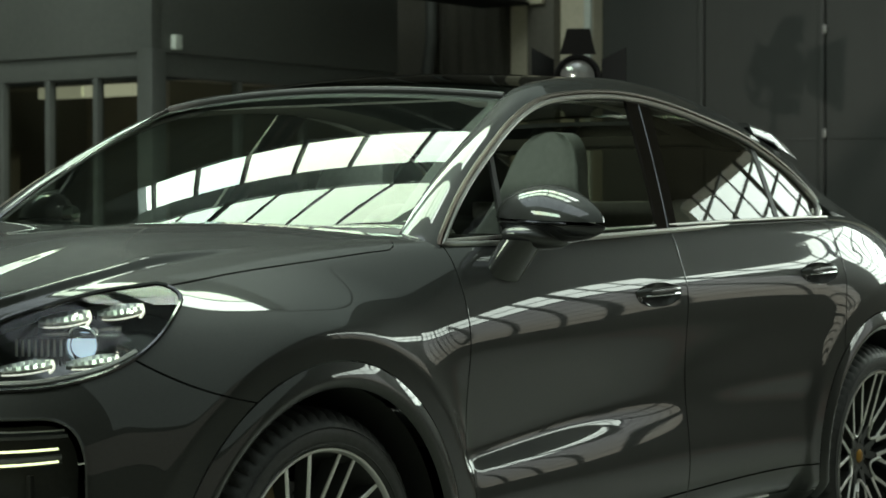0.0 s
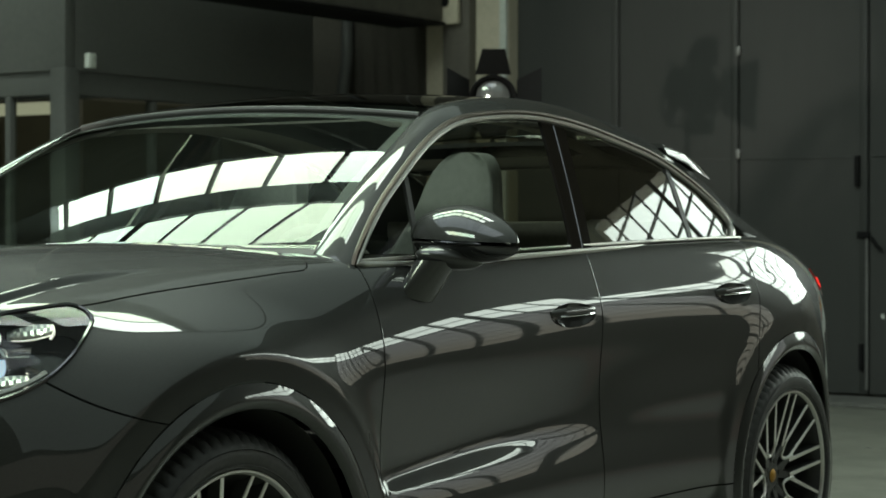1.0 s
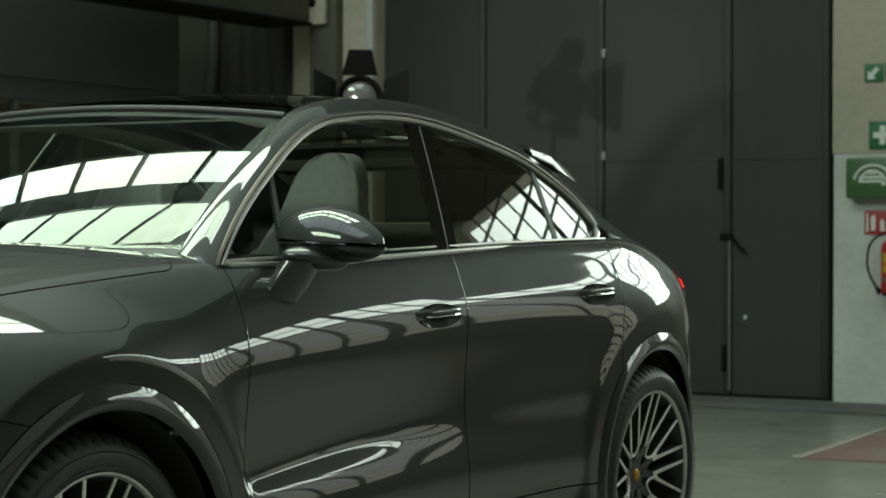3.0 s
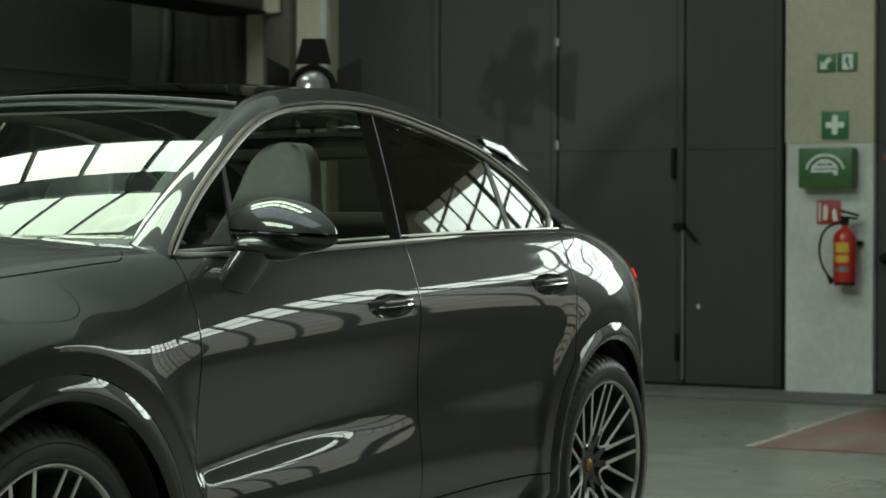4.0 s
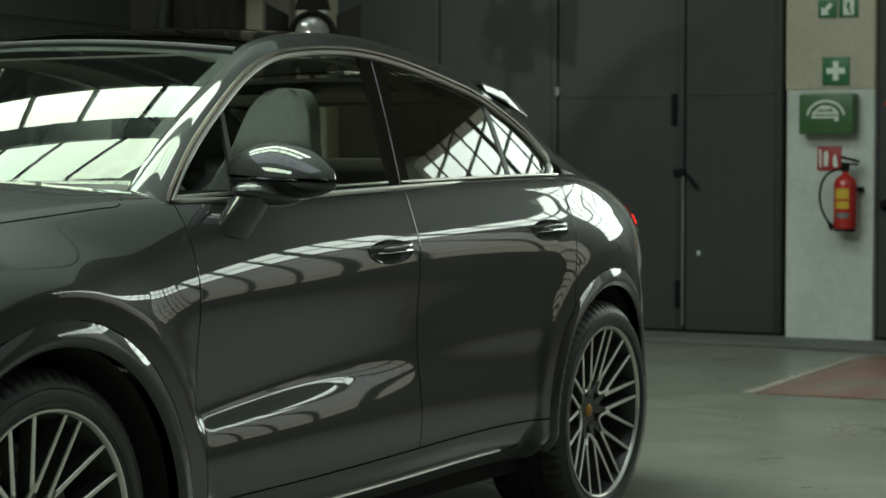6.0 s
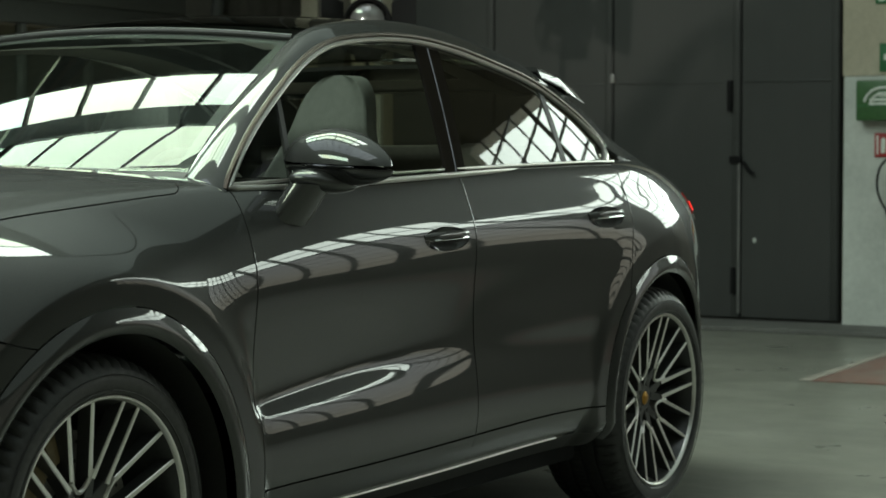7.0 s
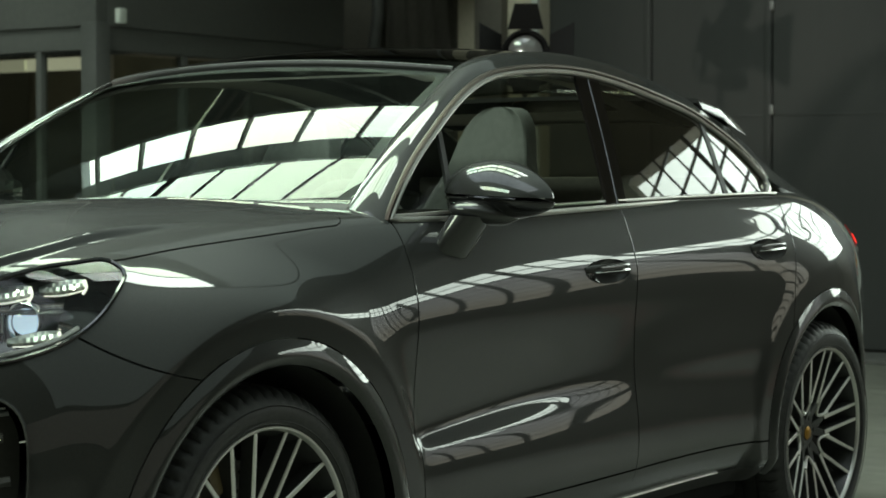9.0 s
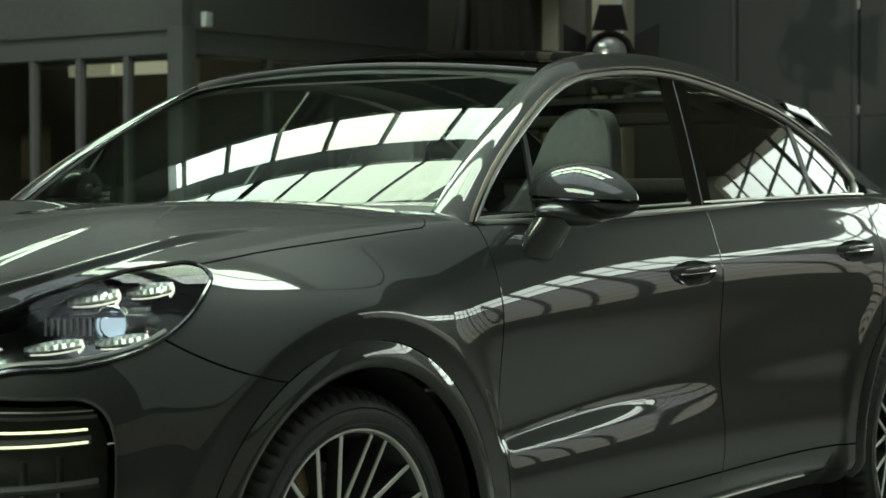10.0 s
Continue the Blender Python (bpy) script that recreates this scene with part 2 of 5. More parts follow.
# ---- sheets: patches of surface that are trimmed to panels ----
class Sheet:
    def __init__(self, co, nor, att, polys):
        self.co, self.nor, self.att, self.polys = co, nor, att, polys

    def clipped(self, val):
        """The part of the sheet where val, given vertex by vertex, is not negative."""
        co, nor, att = list(self.co), list(self.nor), list(self.att)
        cut, out = {}, []
        for p in self.polys:
            v = [val[i] for i in p]
            if min(v) >= 0:
                out.append(p)
                continue
            if max(v) < 0:
                continue
            q = []
            for i in range(len(p)):
                a, b = p[i], p[(i + 1) % len(p)]
                va, vb = val[a], val[b]
                if va >= 0:
                    q.append(a)
                if (va >= 0) != (vb >= 0):
                    key = (min(a, b), max(a, b))
                    if key not in cut:
                        f = va / (va - vb)
                        co.append(co[a] + (co[b] - co[a]) * f)
                        nor.append(nor[a] + (nor[b] - nor[a]) * f)
                        att.append(att[a] + (att[b] - att[a]) * f)
                        cut[key] = len(co) - 1
                    q.append(cut[key])
            if len(q) > 2:
                out.append(q)
        used = sorted({i for p in out for i in p})
        at = {i: k for k, i in enumerate(used)}
        return Sheet(np.array([co[i] for i in used]).reshape(-1, 3), np.array([nor[i] for i in used]).reshape(-1, 3),
                     np.array([att[i] for i in used]).reshape(-1, 2), [[at[i] for i in p] for p in out])

    def trim(self, field):
        return self.clipped(field(self.co[:, 0], self.co[:, 1], self.co[:, 2], self.att[:, 0], self.att[:, 1])) if len(self.co) else self

    def mirrored(self):
        s = np.array([1, -1, 1])
        return Sheet(self.co * s, self.nor * s, self.att, [p[::-1] for p in self.polys])

    def joined(self, other):
        n = len(self.co)
        return Sheet(np.concatenate([self.co, other.co]), np.concatenate([self.nor, other.nor]), np.concatenate([self.att, other.att]),
                     self.polys + [[i + n for i in p] for p in other.polys])

    def moved(self, d):
        return Sheet(self.co + self.nor * d, self.nor, self.att, self.polys)

    def mesh(self, name, material, flange=0.0):
        co, nor, polys = [tuple(c) for c in self.co], [tuple(n) for n in self.nor], [list(p) for p in self.polys]
        if flange:
            seen = {}
            for p in polys:
                for a, b in zip(p, p[1:] + p[:1]):
                    seen[(a, b)] = seen.get((a, b), 0) + 1
            rim = [(a, b) for a, b in seen if (b, a) not in seen]
            low, top = {}, {}
            for a, b in rim:
                e = self.co[b] - self.co[a]
                face = np.cross(e, self.nor[a])
                face /= max(np.linalg.norm(face), 1e-9)
                for i in (a, b):
                    if i not in low:
                        top[i], low[i] = len(co), len(co) + 1
                        co += [tuple(self.co[i]), tuple(self.co[i] - self.nor[i] * flange)]
                        nor += [tuple(face), tuple(face)]
                polys.append([top[b], top[a], low[a], low[b]])
        me = bpy.data.meshes.new(name)
        me.from_pydata(co, [], polys)
        me.polygons.foreach_set("use_smooth", [True] * len(polys))
        me.materials.append(material)
        me.normals_split_custom_set_from_vertices(nor)
        return me


def grid_sheet(p, att, flip=False):
    """A sheet from a grid of places, with smooth normals."""
    du, dv = np.gradient(p, axis=0), np.gradient(p, axis=1)
    n = np.cross(du, dv)
    n /= np.maximum(np.linalg.norm(n, axis=2, keepdims=True), 1e-12)
    if flip:
        n = -n
    a, b = p.shape[:2]
    k = np.arange(a * b).reshape(a, b)
    q = np.stack([k[:-1, :-1], k[1:, :-1], k[1:, 1:], k[:-1, 1:]], -1).reshape(-1, 4)
    if flip:
        q = q[:, ::-1]
    return Sheet(p.reshape(-1, 3), n.reshape(-1, 3), att.reshape(-1, 2), q.tolist())


def inside(poly):
    """Signed distance to a closed outline, positive inside."""
    a = np.asarray(poly, float)
    b = np.roll(a, -1, axis=0)

    def field(x, y):
        p = np.stack([x, y], -1)
        best, odd = np.full(len(p), 1e9), np.zeros(len(p), bool)
        for (ax, ay), (bx, by) in zip(a, b):
            ex, ey = bx - ax, by - ay
            t = np.clip(((p[:, 0] - ax) * ex + (p[:, 1] - ay) * ey) / (ex * ex + ey * ey + 1e-12), 0, 1)
            best = np.minimum(best, np.hypot(p[:, 0] - ax - t * ex, p[:, 1] - ay - t * ey))
            if ay != by:
                odd ^= ((ay > p[:, 1]) != (by > p[:, 1])) & (p[:, 0] < ex * (p[:, 1] - ay) / (by - ay) + ax)
        return np.where(odd, best, -best)

    return field


def part(name, bm, material, parent, label="", smooth=True):
    """One mesh object under a thing or a part; bm is a bmesh or a mesh."""
    if isinstance(bm, bpy.types.Mesh):
        me = bm
    else:
        me = bpy.data.meshes.new(name)
        bm.to_mesh(me)
        bm.free()
        for m in (material if isinstance(material, (list, tuple)) else [material]):
            me.materials.append(m)
        if smooth:
            me.polygons.foreach_set("use_smooth", [True] * len(me.polygons))
            me.set_sharp_from_angle(angle=radians(38))
    ob = new(name, me)
    ob.parent = parent
    if label:
        tagged(ob, label)
    return ob


def box(sx, sy, sz, m=Matrix(), bevel=0.0, bm=None):
    """A bevelled block centred at the pose m."""
    one = bmesh.new()
    bmesh.ops.create_cube(one, size=1, matrix=m @ Matrix.Diagonal((sx, sy, sz, 1)))
    if bevel:
        bmesh.ops.bevel(one, geom=list(one.edges), offset=bevel, segments=2, affect="EDGES", profile=.6)
    return one if bm is None else merged(bm, one)


def merged(bm, other):
    me = bpy.data.meshes.new("tmp")
    other.to_mesh(me)
    other.free()
    bm.from_mesh(me)
    bpy.data.meshes.remove(me)
    return bm


def spun(profile, steps=64, axis="y", bm=None, close=False):
    """A body of revolution about its axis; profile of (distance along the axis, radius)."""
    bm = bm or bmesh.new()
    rings = []
    for i in range(steps):
        a = 2 * math.pi * i / steps
        c, s = math.cos(a), math.sin(a)
        rings.append([bm.verts.new((r * c, t, r * s) if axis == "y" else (r * c, r * s, t) if axis == "z" else (t, r * c, r * s)) for t, r in profile])
    m = len(profile)
    for i in range(steps):
        p, q = rings[i], rings[(i + 1) % steps]
        for j in range(m if close else m - 1):
            k = (j + 1) % m
            bm.faces.new((p[j], q[j], q[k], p[k]))
    bmesh.ops.recalc_face_normals(bm, faces=bm.faces)
    return bm


def tube(points, radius, sides=8, closed=False, flat=1.0, bm=None):
    """A round or flattened rod along points."""
    bm = bm or bmesh.new()
    p = [Vector(q) for q in points]
    n = len(p)
    rings = []
    side = None
    for i in range(n):
        a, b = (p[i - 1], p[(i + 1) % n]) if closed else (p[max(i - 1, 0)], p[min(i + 1, n - 1)])
        t = (b - a).normalized()
        # carry the cross-section along without twisting it
        side = t.cross(Vector((0, 0, 1))) if side is None else side - t * side.dot(t)
        if side.length < 1e-4:
            side = Vector((1, 0, 0))
        side.normalize()
        up = side.cross(t).normalized()
        r = radius[i] if isinstance(radius, (list, tuple, np.ndarray)) else radius
        rings.append([bm.verts.new(p[i] + side * (r * flat * math.cos(2 * math.pi * k / sides)) + up * (r * math.sin(2 * math.pi * k / sides))) for k in range(sides)])
    for i in range(n if closed else n - 1):
        for k in range(sides):
            bm.faces.new((rings[i][k], rings[(i + 1) % n][k], rings[(i + 1) % n][(k + 1) % sides], rings[i][(k + 1) % sides]))
    if not closed:
        bm.faces.new(rings[0][::-1])
        bm.faces.new(rings[-1])
    bmesh.ops.recalc_face_normals(bm, faces=bm.faces)
    return bm


# ---- the car ----
def seam(zs, xs):
    """A shut line: x as a smooth function of height."""
    zs, xs = np.asarray(zs, float), np.asarray(xs, float)
    return lambda z: natural(zs, np.clip(z, zs[0], zs[-1])) @ xs


SEAM_FRONT = seam([.30, .60, .85, 1.0, 1.14], [.548, .545, .541, .562, .582])
SEAM_MIDDLE = seam([.30, .60, .80, 1.0, 1.16], [1.602, 1.612, 1.615, 1.632, 1.664])
SEAM_REAR = seam([.40, .90, 1.0, 1.09, 1.18], [2.60, 2.605, 2.632, 2.652, 2.69])
HEADLAMP = [(1.9, .925), (2.248, .937), (2.49, .946), (2.767, .953), (3.099, .958), (3.458, .961), (3.795, .963), (4.079, .959), (4.287, .948), (4.326, .922), (4.216, .894), (3.983, .860),
            (3.753, .838), (3.505, .827), (3.268, .825), (2.796, .832), (2.324, .842), (1.95, .857)]
INTAKE = [(1.6, .813), (2.358, .809), (2.802, .790), (3.019, .777), (3.164, .748), (3.219, .710), (3.240, .612), (3.228, .507), (3.15, .43), (2.75, .37), (1.6, .36)]
U_SCALE = .25
HALF_GAP = .0022
in_lamp = inside(curve_through([(a * U_SCALE, b) for a, b in HEADLAMP], 90, True))
in_intake = inside(curve_through([(a * U_SCALE, b) for a, b in INTAKE], 80, True))


def wheel_gap(r):
    return lambda x, y, z, u, v: np.minimum(np.hypot(x, z - .379), np.hypot(x - WHEELBASE, z - .374)) - r


def bumper_line(u, v):
    return (v - (.837 - .171 * (u - 3.677))) * .98


def hood_edge(u):
    """Height of the hood's side shut line up the section."""
    return natural(HOOD_U, np.clip(u, HOOD_U[0], HOOD_U[-1])) @ HOOD_V


HOOD_U = [2.0, 2.7, 3.4, 3.94, 4.337, 4.79, 5.31, 5.62, 5.84, 5.95, 6.02]
HOOD_V = [0.908, 0.9286, 0.9469, 0.9535, 0.9443, 0.9478, 0.948, 0.949, 0.9499, 0.9679, 1.02]


def hood_rear(x, y):
    return np.minimum(.325 + .17 * (y / .75) ** 2, .452) - x


def glass_half(x, z):
    return .872 - .05 * ((x - 1.55) / 1.1) ** 2 - .50 * (z - 1.14) - .10 * (z - 1.14) ** 2


def windscreen(s, r):
    """s runs from side to side, r from the scuttle to the roof."""
    b = np.stack([.36 + .17 * s * s, s * .75, 1.126 + 0 * s], -1)
    t = np.stack([1.13 + .06 * s * s, s * .63, 1.540 - .033 * s * s], -1)
    return b * (1 - r)[..., None] + t * r[..., None] + np.array([-.5, 0, .86]) * (.025 * 4 * r * (1 - r))[..., None]


DLO = [(0.578, 1.113), (0.718, 1.221),
       (0.9085, 1.334), (1.044, 1.404), (1.18, 1.461), (1.288, 1.492), (1.409, 1.51), (1.581, 1.524), (1.802, 1.5245), (2.093, 1.492), (2.293, 1.456), (2.433, 1.426), (2.564, 1.38), (2.691, 1.321), (2.785, 1.2585), (2.824, 1.208), (2.794, 1.178), (2.703, 1.166), (2.414, 1.156), (2.125, 1.15), (1.656, 1.138), (1.194, 1.122), (0.792, 1.112)]


def dlo_loop(n):
    """The outline of the side windows: smooth but for the sharp front corner."""
    c = curve_through(DLO + [DLO[0]], n + 1)[:-1]
    return c


RAIL_OUT = [(0.5714, 1.114), (0.713, 1.227), (0.908, 1.346), (1.181, 1.476), (1.378, 1.519), (1.601, 1.536), (1.816, 1.5385), (2.113, 1.5075), (2.456, 1.442), (2.673, 1.37), (2.823, 1.265)]
RAIL_IN = [(.53, .755, 1.128), (.654, .726, 1.218), (.834, .692, 1.332), (1.064, .652, 1.453), (1.24, .618, 1.530), (1.46, .585, 1.570), (1.75, .565, 1.590), (2.08, .555, 1.580),
           (2.42, .555, 1.535), (2.68, .56, 1.475), (2.95, .575, 1.390), (3.16, .585, 1.29), (3.40, .60, 1.185), (3.70, .62, 1.08)]


def build_car():
    car = tagged(new("car"), "dark graphite grey coupe SUV parked on the hall floor", "car")
    us = np.unique(np.concatenate([np.linspace(0, 1.6, 14), np.linspace(1.6, 6.2, 190), np.linspace(6.2, 9.2, 90), np.linspace(9.2, 12, 110), np.linspace(12, 15, 40)]))
    vs = np.unique(np.concatenate([np.linspace(0, .95, 130), np.linspace(.95, 1.10, 60), np.linspace(1.10, 1.45, 50), np.linspace(1.45, V_TOP, 10)]))
    p = body_points(us, vs)
    att = np.stack(np.meshgrid(us, vs, indexing="ij"), -1)
    body = grid_sheet(p, att)
    mid = body.att[:, 1] > V_TOP - 1e-6
    body.nor[mid, 1] = 0
    body.nor /= np.maximum(np.linalg.norm(body.nor, axis=1, keepdims=True), 1e-9)
    shell = body.trim(wheel_gap(.4885))

    def panel(name, fields, both=True, base=None, label="", off=0.0, material=PAINT, flange=.014):
        s = base or shell
        for f in fields:
            s = s.trim(f)
        if off:
            s = s.moved(off)
        made = []
        if both == "one":
            made.append(part(name, s.joined(s.mirrored()).mesh(name, material, flange), None, car, label))
        else:
            made.append(part(name, s.mesh(name, material, flange), None, car, label))
            made.append(part(name, s.mirrored().mesh(name, material, flange), None, car, label))
        return made

    g = HALF_GAP
    sill_v = .132
    out_lamp = lambda x, y, z, u, v: -in_lamp(u * U_SCALE, v) - g
    hood = lambda x, y, z, u, v: v - hood_edge(u) - g
    fender_low = lambda x, y, z, u, v: np.where(u < 5, bumper_line(u, v) - g, 1.0)
    panel("hood", [lambda x, y, z, u, v: 6.6 - u, hood, lambda x, y, z, u, v: hood_rear(x, y) - g, out_lamp], both="one")
    panel("front_wing", [lambda x, y, z, u, v: SEAM_FRONT(z) - x - g, lambda x, y, z, u, v: np.where(hood_rear(x, y) > -g, hood_edge(u) - g - v, 1.06 - v), fender_low, out_lamp,
                         lambda x, y, z, u, v: v - .02])
    panel("front_bumper", [lambda x, y, z, u, v: 5 - u, lambda x, y, z, u, v: -bumper_line(u, v) - g, lambda x, y, z, u, v: hood_edge(u) - g - v, out_lamp,
                           lambda x, y, z, u, v: -in_intake(u * U_SCALE, v)], both="one")
    handles = ((1.467, .962, .122, .034), (2.452, .998, .122, .034))
    grips = [lambda x, y, z, u, v, h=h: np.hypot((x - h[0]) / h[2], (z - h[1] - .02 * (x - h[0])) / h[3]) - 1 for h in handles]
    panel("front_door", [lambda *a: grips[0](*a) * .04, lambda x, y, z, u, v: x - SEAM_FRONT(z) - g, lambda x, y, z, u, v: SEAM_MIDDLE(z) - x - g, lambda x, y, z, u, v: v - sill_v - g, lambda x, y, z, u, v: .975 - v])
    panel("rear_door", [lambda *a: grips[1](*a) * .04, lambda x, y, z, u, v: x - SEAM_MIDDLE(z) - g, lambda x, y, z, u, v: SEAM_REAR(z) - x - g, lambda x, y, z, u, v: v - sill_v - g, lambda x, y, z, u, v: .975 - v])
    panel("sill", [lambda x, y, z, u, v: x - .40, lambda x, y, z, u, v: 2.60 - x, lambda x, y, z, u, v: sill_v - g - v, lambda x, y, z, u, v: v - .052, lambda x, y, z, u, v: x - SEAM_FRONT(z) - g])
    panel("sill_skirt", [lambda x, y, z, u, v: x - .40, lambda x, y, z, u, v: 2.60 - x, lambda x, y, z, u, v: .052 - v], material=SATIN_BLACK, label="black plastic skirt under the sill")
    panel("rear_quarter", [lambda x, y, z, u, v: x - SEAM_REAR(z) - g, lambda x, y, z, u, v: 3.55 - x, lambda x, y, z, u, v: 1.10 - v])
    panel("tail", [lambda x, y, z, u, v: x - 3.554], both="one")

    # rounded lips along the shut lines of the doors
    for line, lo in ((SEAM_FRONT, .40), (SEAM_MIDDLE, .36), (SEAM_REAR, .86)):
        lip = shell.trim(lambda x, y, z, u, v: x - line(z) - g)
        near = np.abs(lip.co[:, 0] - line(lip.co[:, 2]) - g) < 4e-4
        pts = lip.co[near & (lip.co[:, 2] > lo) & (lip.att[:, 1] < .95)]
        pts = pts[np.argsort(pts[:, 2])][::2]
        for sgn in (1, -1):
            part("panel_lip", tube([(x, (y + .0006) * sgn, z) for x, y, z in pts], .0017, 6), PAINT, car)

    # shelf under the side windows
    shelf = body.trim(lambda x, y, z, u, v: x - .42).trim(lambda x, y, z, u, v: 3.2 - x).trim(lambda x, y, z, u, v: v - .96).trim(lambda x, y, z, u, v: 1.12 - v).moved(-.004)
    part("window_ledge", shelf.joined(shelf.mirrored()).mesh("window_ledge", GLOSS_BLACK), None, car, "black ledge under the side windows")

    # wheel arch mouldings
    for cx, cz in ((0.0, .379), (WHEELBASE, .374)):
        ring = lambda x, y, z, u, v, cx=cx, cz=cz: .485 - np.hypot(x - cx, z - cz)
        hole = lambda x, y, z, u, v, cx=cx, cz=cz: np.hypot(x - cx, z - cz) - .428
        s = body.trim(ring).trim(hole).trim(lambda x, y, z, u, v: .9 - v).trim(lambda x, y, z, u, v: z - (.30 if cx < 1 else np.where(x > cx, .42, .30)))
        dx, dz = s.co[:, 0] - cx, s.co[:, 2] - cz
        r = np.hypot(dx, dz)
        k = np.clip((.485 - r) / .057, 0, 1)
        off = .001 + .013 * np.sin(k * 1.75) - .012 * np.clip((k - .55) / .45, 0, 1) ** 2
        slope = (.013 * 1.75 * np.cos(k * 1.75) - .024 * np.clip((k - .55) / .45, 0, 1) / .45) / -.057
        away = np.stack([dx / r, 0 * r, dz / r], -1)
        s.co = s.co + s.nor * off[:, None]
        s.nor = s.nor - away * slope[:, None]
        s.nor /= np.linalg.norm(s.nor, axis=1, keepdims=True)
        for q in (s, s.mirrored()):
            part("arch_moulding", q.mesh("arch_moulding", PAINT), None, car)
        for side in (-1, 1):
            bm = bmesh.new()
            n = 40
            rows = []
            for i in range(n + 1):
                a = radians(-4 + 188 * i / n)
                rows.append([bm.verts.new((cx + .432 * math.cos(a), side * y, cz + .432 * math.sin(a))) for y in (float(np.interp(cx + .432 * math.cos(a), PLAN_X, PLAN_W)) - .020, .62)] + [bm.verts.new((cx + .05 * math.cos(a), side * .60, cz + .05 * math.sin(a)))])
            for a, b in zip(rows, rows[1:]):
                bm.faces.new((a[0], b[0], b[1], a[1]))
                bm.faces.new((a[1], b[1], b[2], a[2]))
            part("arch_liner", bm, SATIN_BLACK, car)

    # roof rails with the pillars
    n = 150
    belt = [body_points(np.array([q]), np.array([V_BELT + .04]))[0, 0] for q in (10.75, 11.45, 12.35)]
    out = [(.49, -.868, 1.028)] + [(x, -glass_half(x, z) - .012, z) for x, z in RAIL_OUT] + [(2.875, -.80, 1.195)] + [tuple(q) for q in belt[1:]]
    inner = [(.44, -.776, 1.062)] + [(x, -y, z) for x, y, z in RAIL_IN]
    k = np.arange(len(out))
    at = np.linspace(0, len(out) - 1, n)
    a, b = natural(k, at) @ np.array(out), natural(k, at) @ np.array(inner)
    w = np.linspace(0, 1, 44) ** 1.3
    q = a[:, None] * (1 - w)[None, :, None] + b[:, None] * w[None, :, None]
    tan = np.gradient((a + b) / 2, axis=0)
    nrm = np.cross(tan, b - a)
    nrm /= np.linalg.norm(nrm, axis=1, keepdims=True)
    nrm *= np.sign((nrm * np.array([0, -1, .6])).sum(1))[:, None]
    far = np.clip((at - 3.6) / 2.4, 0, 1)
    far = (far * far * (3 - 2 * far))[:, None]
    swell = (4 * w * (1 - w))[None] * .013 * (1 - far) + (w ** 2.2 * (1 - w) / .138)[None] * .011 * far
    q = q + nrm[:, None] * swell[..., None]
    rail = grid_sheet(q, np.zeros((n, 44, 2)))
    if rail.nor[n // 2 * 44 + 22][2] < 0:
        rail = grid_sheet(q, np.zeros((n, 44, 2)), flip=True)
    for s in (rail, rail.mirrored()):
        part("roof_rail", s.mesh("roof_rail", PAINT, .01), None, car)

    # roof and rear window between the rails
    i0 = int(n * 5 / (len(out) - 1))
    edge = b[i0 - 3:]
    w = np.linspace(-1, 1, 41)
    lift = .034 * np.ones(len(edge))
    roof = np.stack([np.repeat(edge[:, :1], 41, 1) - (.055 * np.clip(1 - (edge[:, :1] - 1.2) / .7, 0, 1)) * (1 - w[None] ** 2), edge[:, 1:2] * -w[None], edge[:, 2:] + lift[:, None] * (1 - w[None] ** 2)], -1)
    sheet = grid_sheet(roof, np.zeros((*roof.shape[:2], 2)))
    if sheet.nor[len(sheet.nor) // 3][2] < 0:
        sheet = grid_sheet(roof, np.zeros((*roof.shape[:2], 2)), flip=True)
    sheet = sheet.moved(-.004)
    part("roof_panel", sheet.trim(lambda x, y, z, u, v: 2.60 - x).mesh("roof_panel", GLASS_ROOF, .01), None, car, "dark tinted panoramic glass roof").visible_shadow = False
    part("rear_window", sheet.trim(lambda x, y, z, u, v: x - 2.604).trim(lambda x, y, z, u, v: 3.45 - x).mesh("rear_window", GLASS_REAR, .01), None, car)
    part("tailgate", sheet.trim(lambda x, y, z, u, v: x - 3.452).mesh("tailgate", PAINT, .01), None, car)

    # windscreen
    s, r = np.meshgrid(np.linspace(-1, 1, 61), np.linspace(0, 1, 41), indexing="ij")
    ws = grid_sheet(windscreen(s, r), np.stack([s, r], -1))
    if ws.nor[1200][2] < 0:
        ws = grid_sheet(windscreen(s, r), np.stack([s, r], -1), flip=True)
    ws = ws.trim(lambda x, y, z, u, v: v - .05)
    pane = part("windscreen", ws.mesh("windscreen", GLASS_FRONT), None, car, "raked clear windscreen")
    pane.visible_shadow = False
    band = ws.moved(-.004).trim(lambda x, y, z, u, v: np.maximum(np.abs(u) - .955, np.maximum(v - .95, .07 - v)))
    part("windscreen_border", band.mesh("windscreen_border", SATIN_BLACK), None, car)
    part("header_strip", tube([windscreen(np.array(c), np.array(1.0)) + np.array([.002, 0, .004]) for c in np.linspace(-.99, .99, 40)], .009), SATIN_BLACK, car, "thin black seal over the windscreen")
    cowl = bmesh.new()
    for i in range(31):
        c = -1 + 2 * i / 30
        y = c * .80
        f = windscreen(np.array(c), np.array(.052))
        cowl.verts.new((min(.30 + .19 * c * c, .42), y, 1.085 + .02 * (1 - c * c)))
        cowl.verts.new((f[0], f[1], f[2] + .001))
    cowl.verts.ensure_lookup_table()
    for i in range(30):
        cowl.faces.new([cowl.verts[j] for j in (2 * i, 2 * i + 1, 2 * i + 3, 2 * i + 2)])
    part("scuttle", cowl, SATIN_BLACK, car)
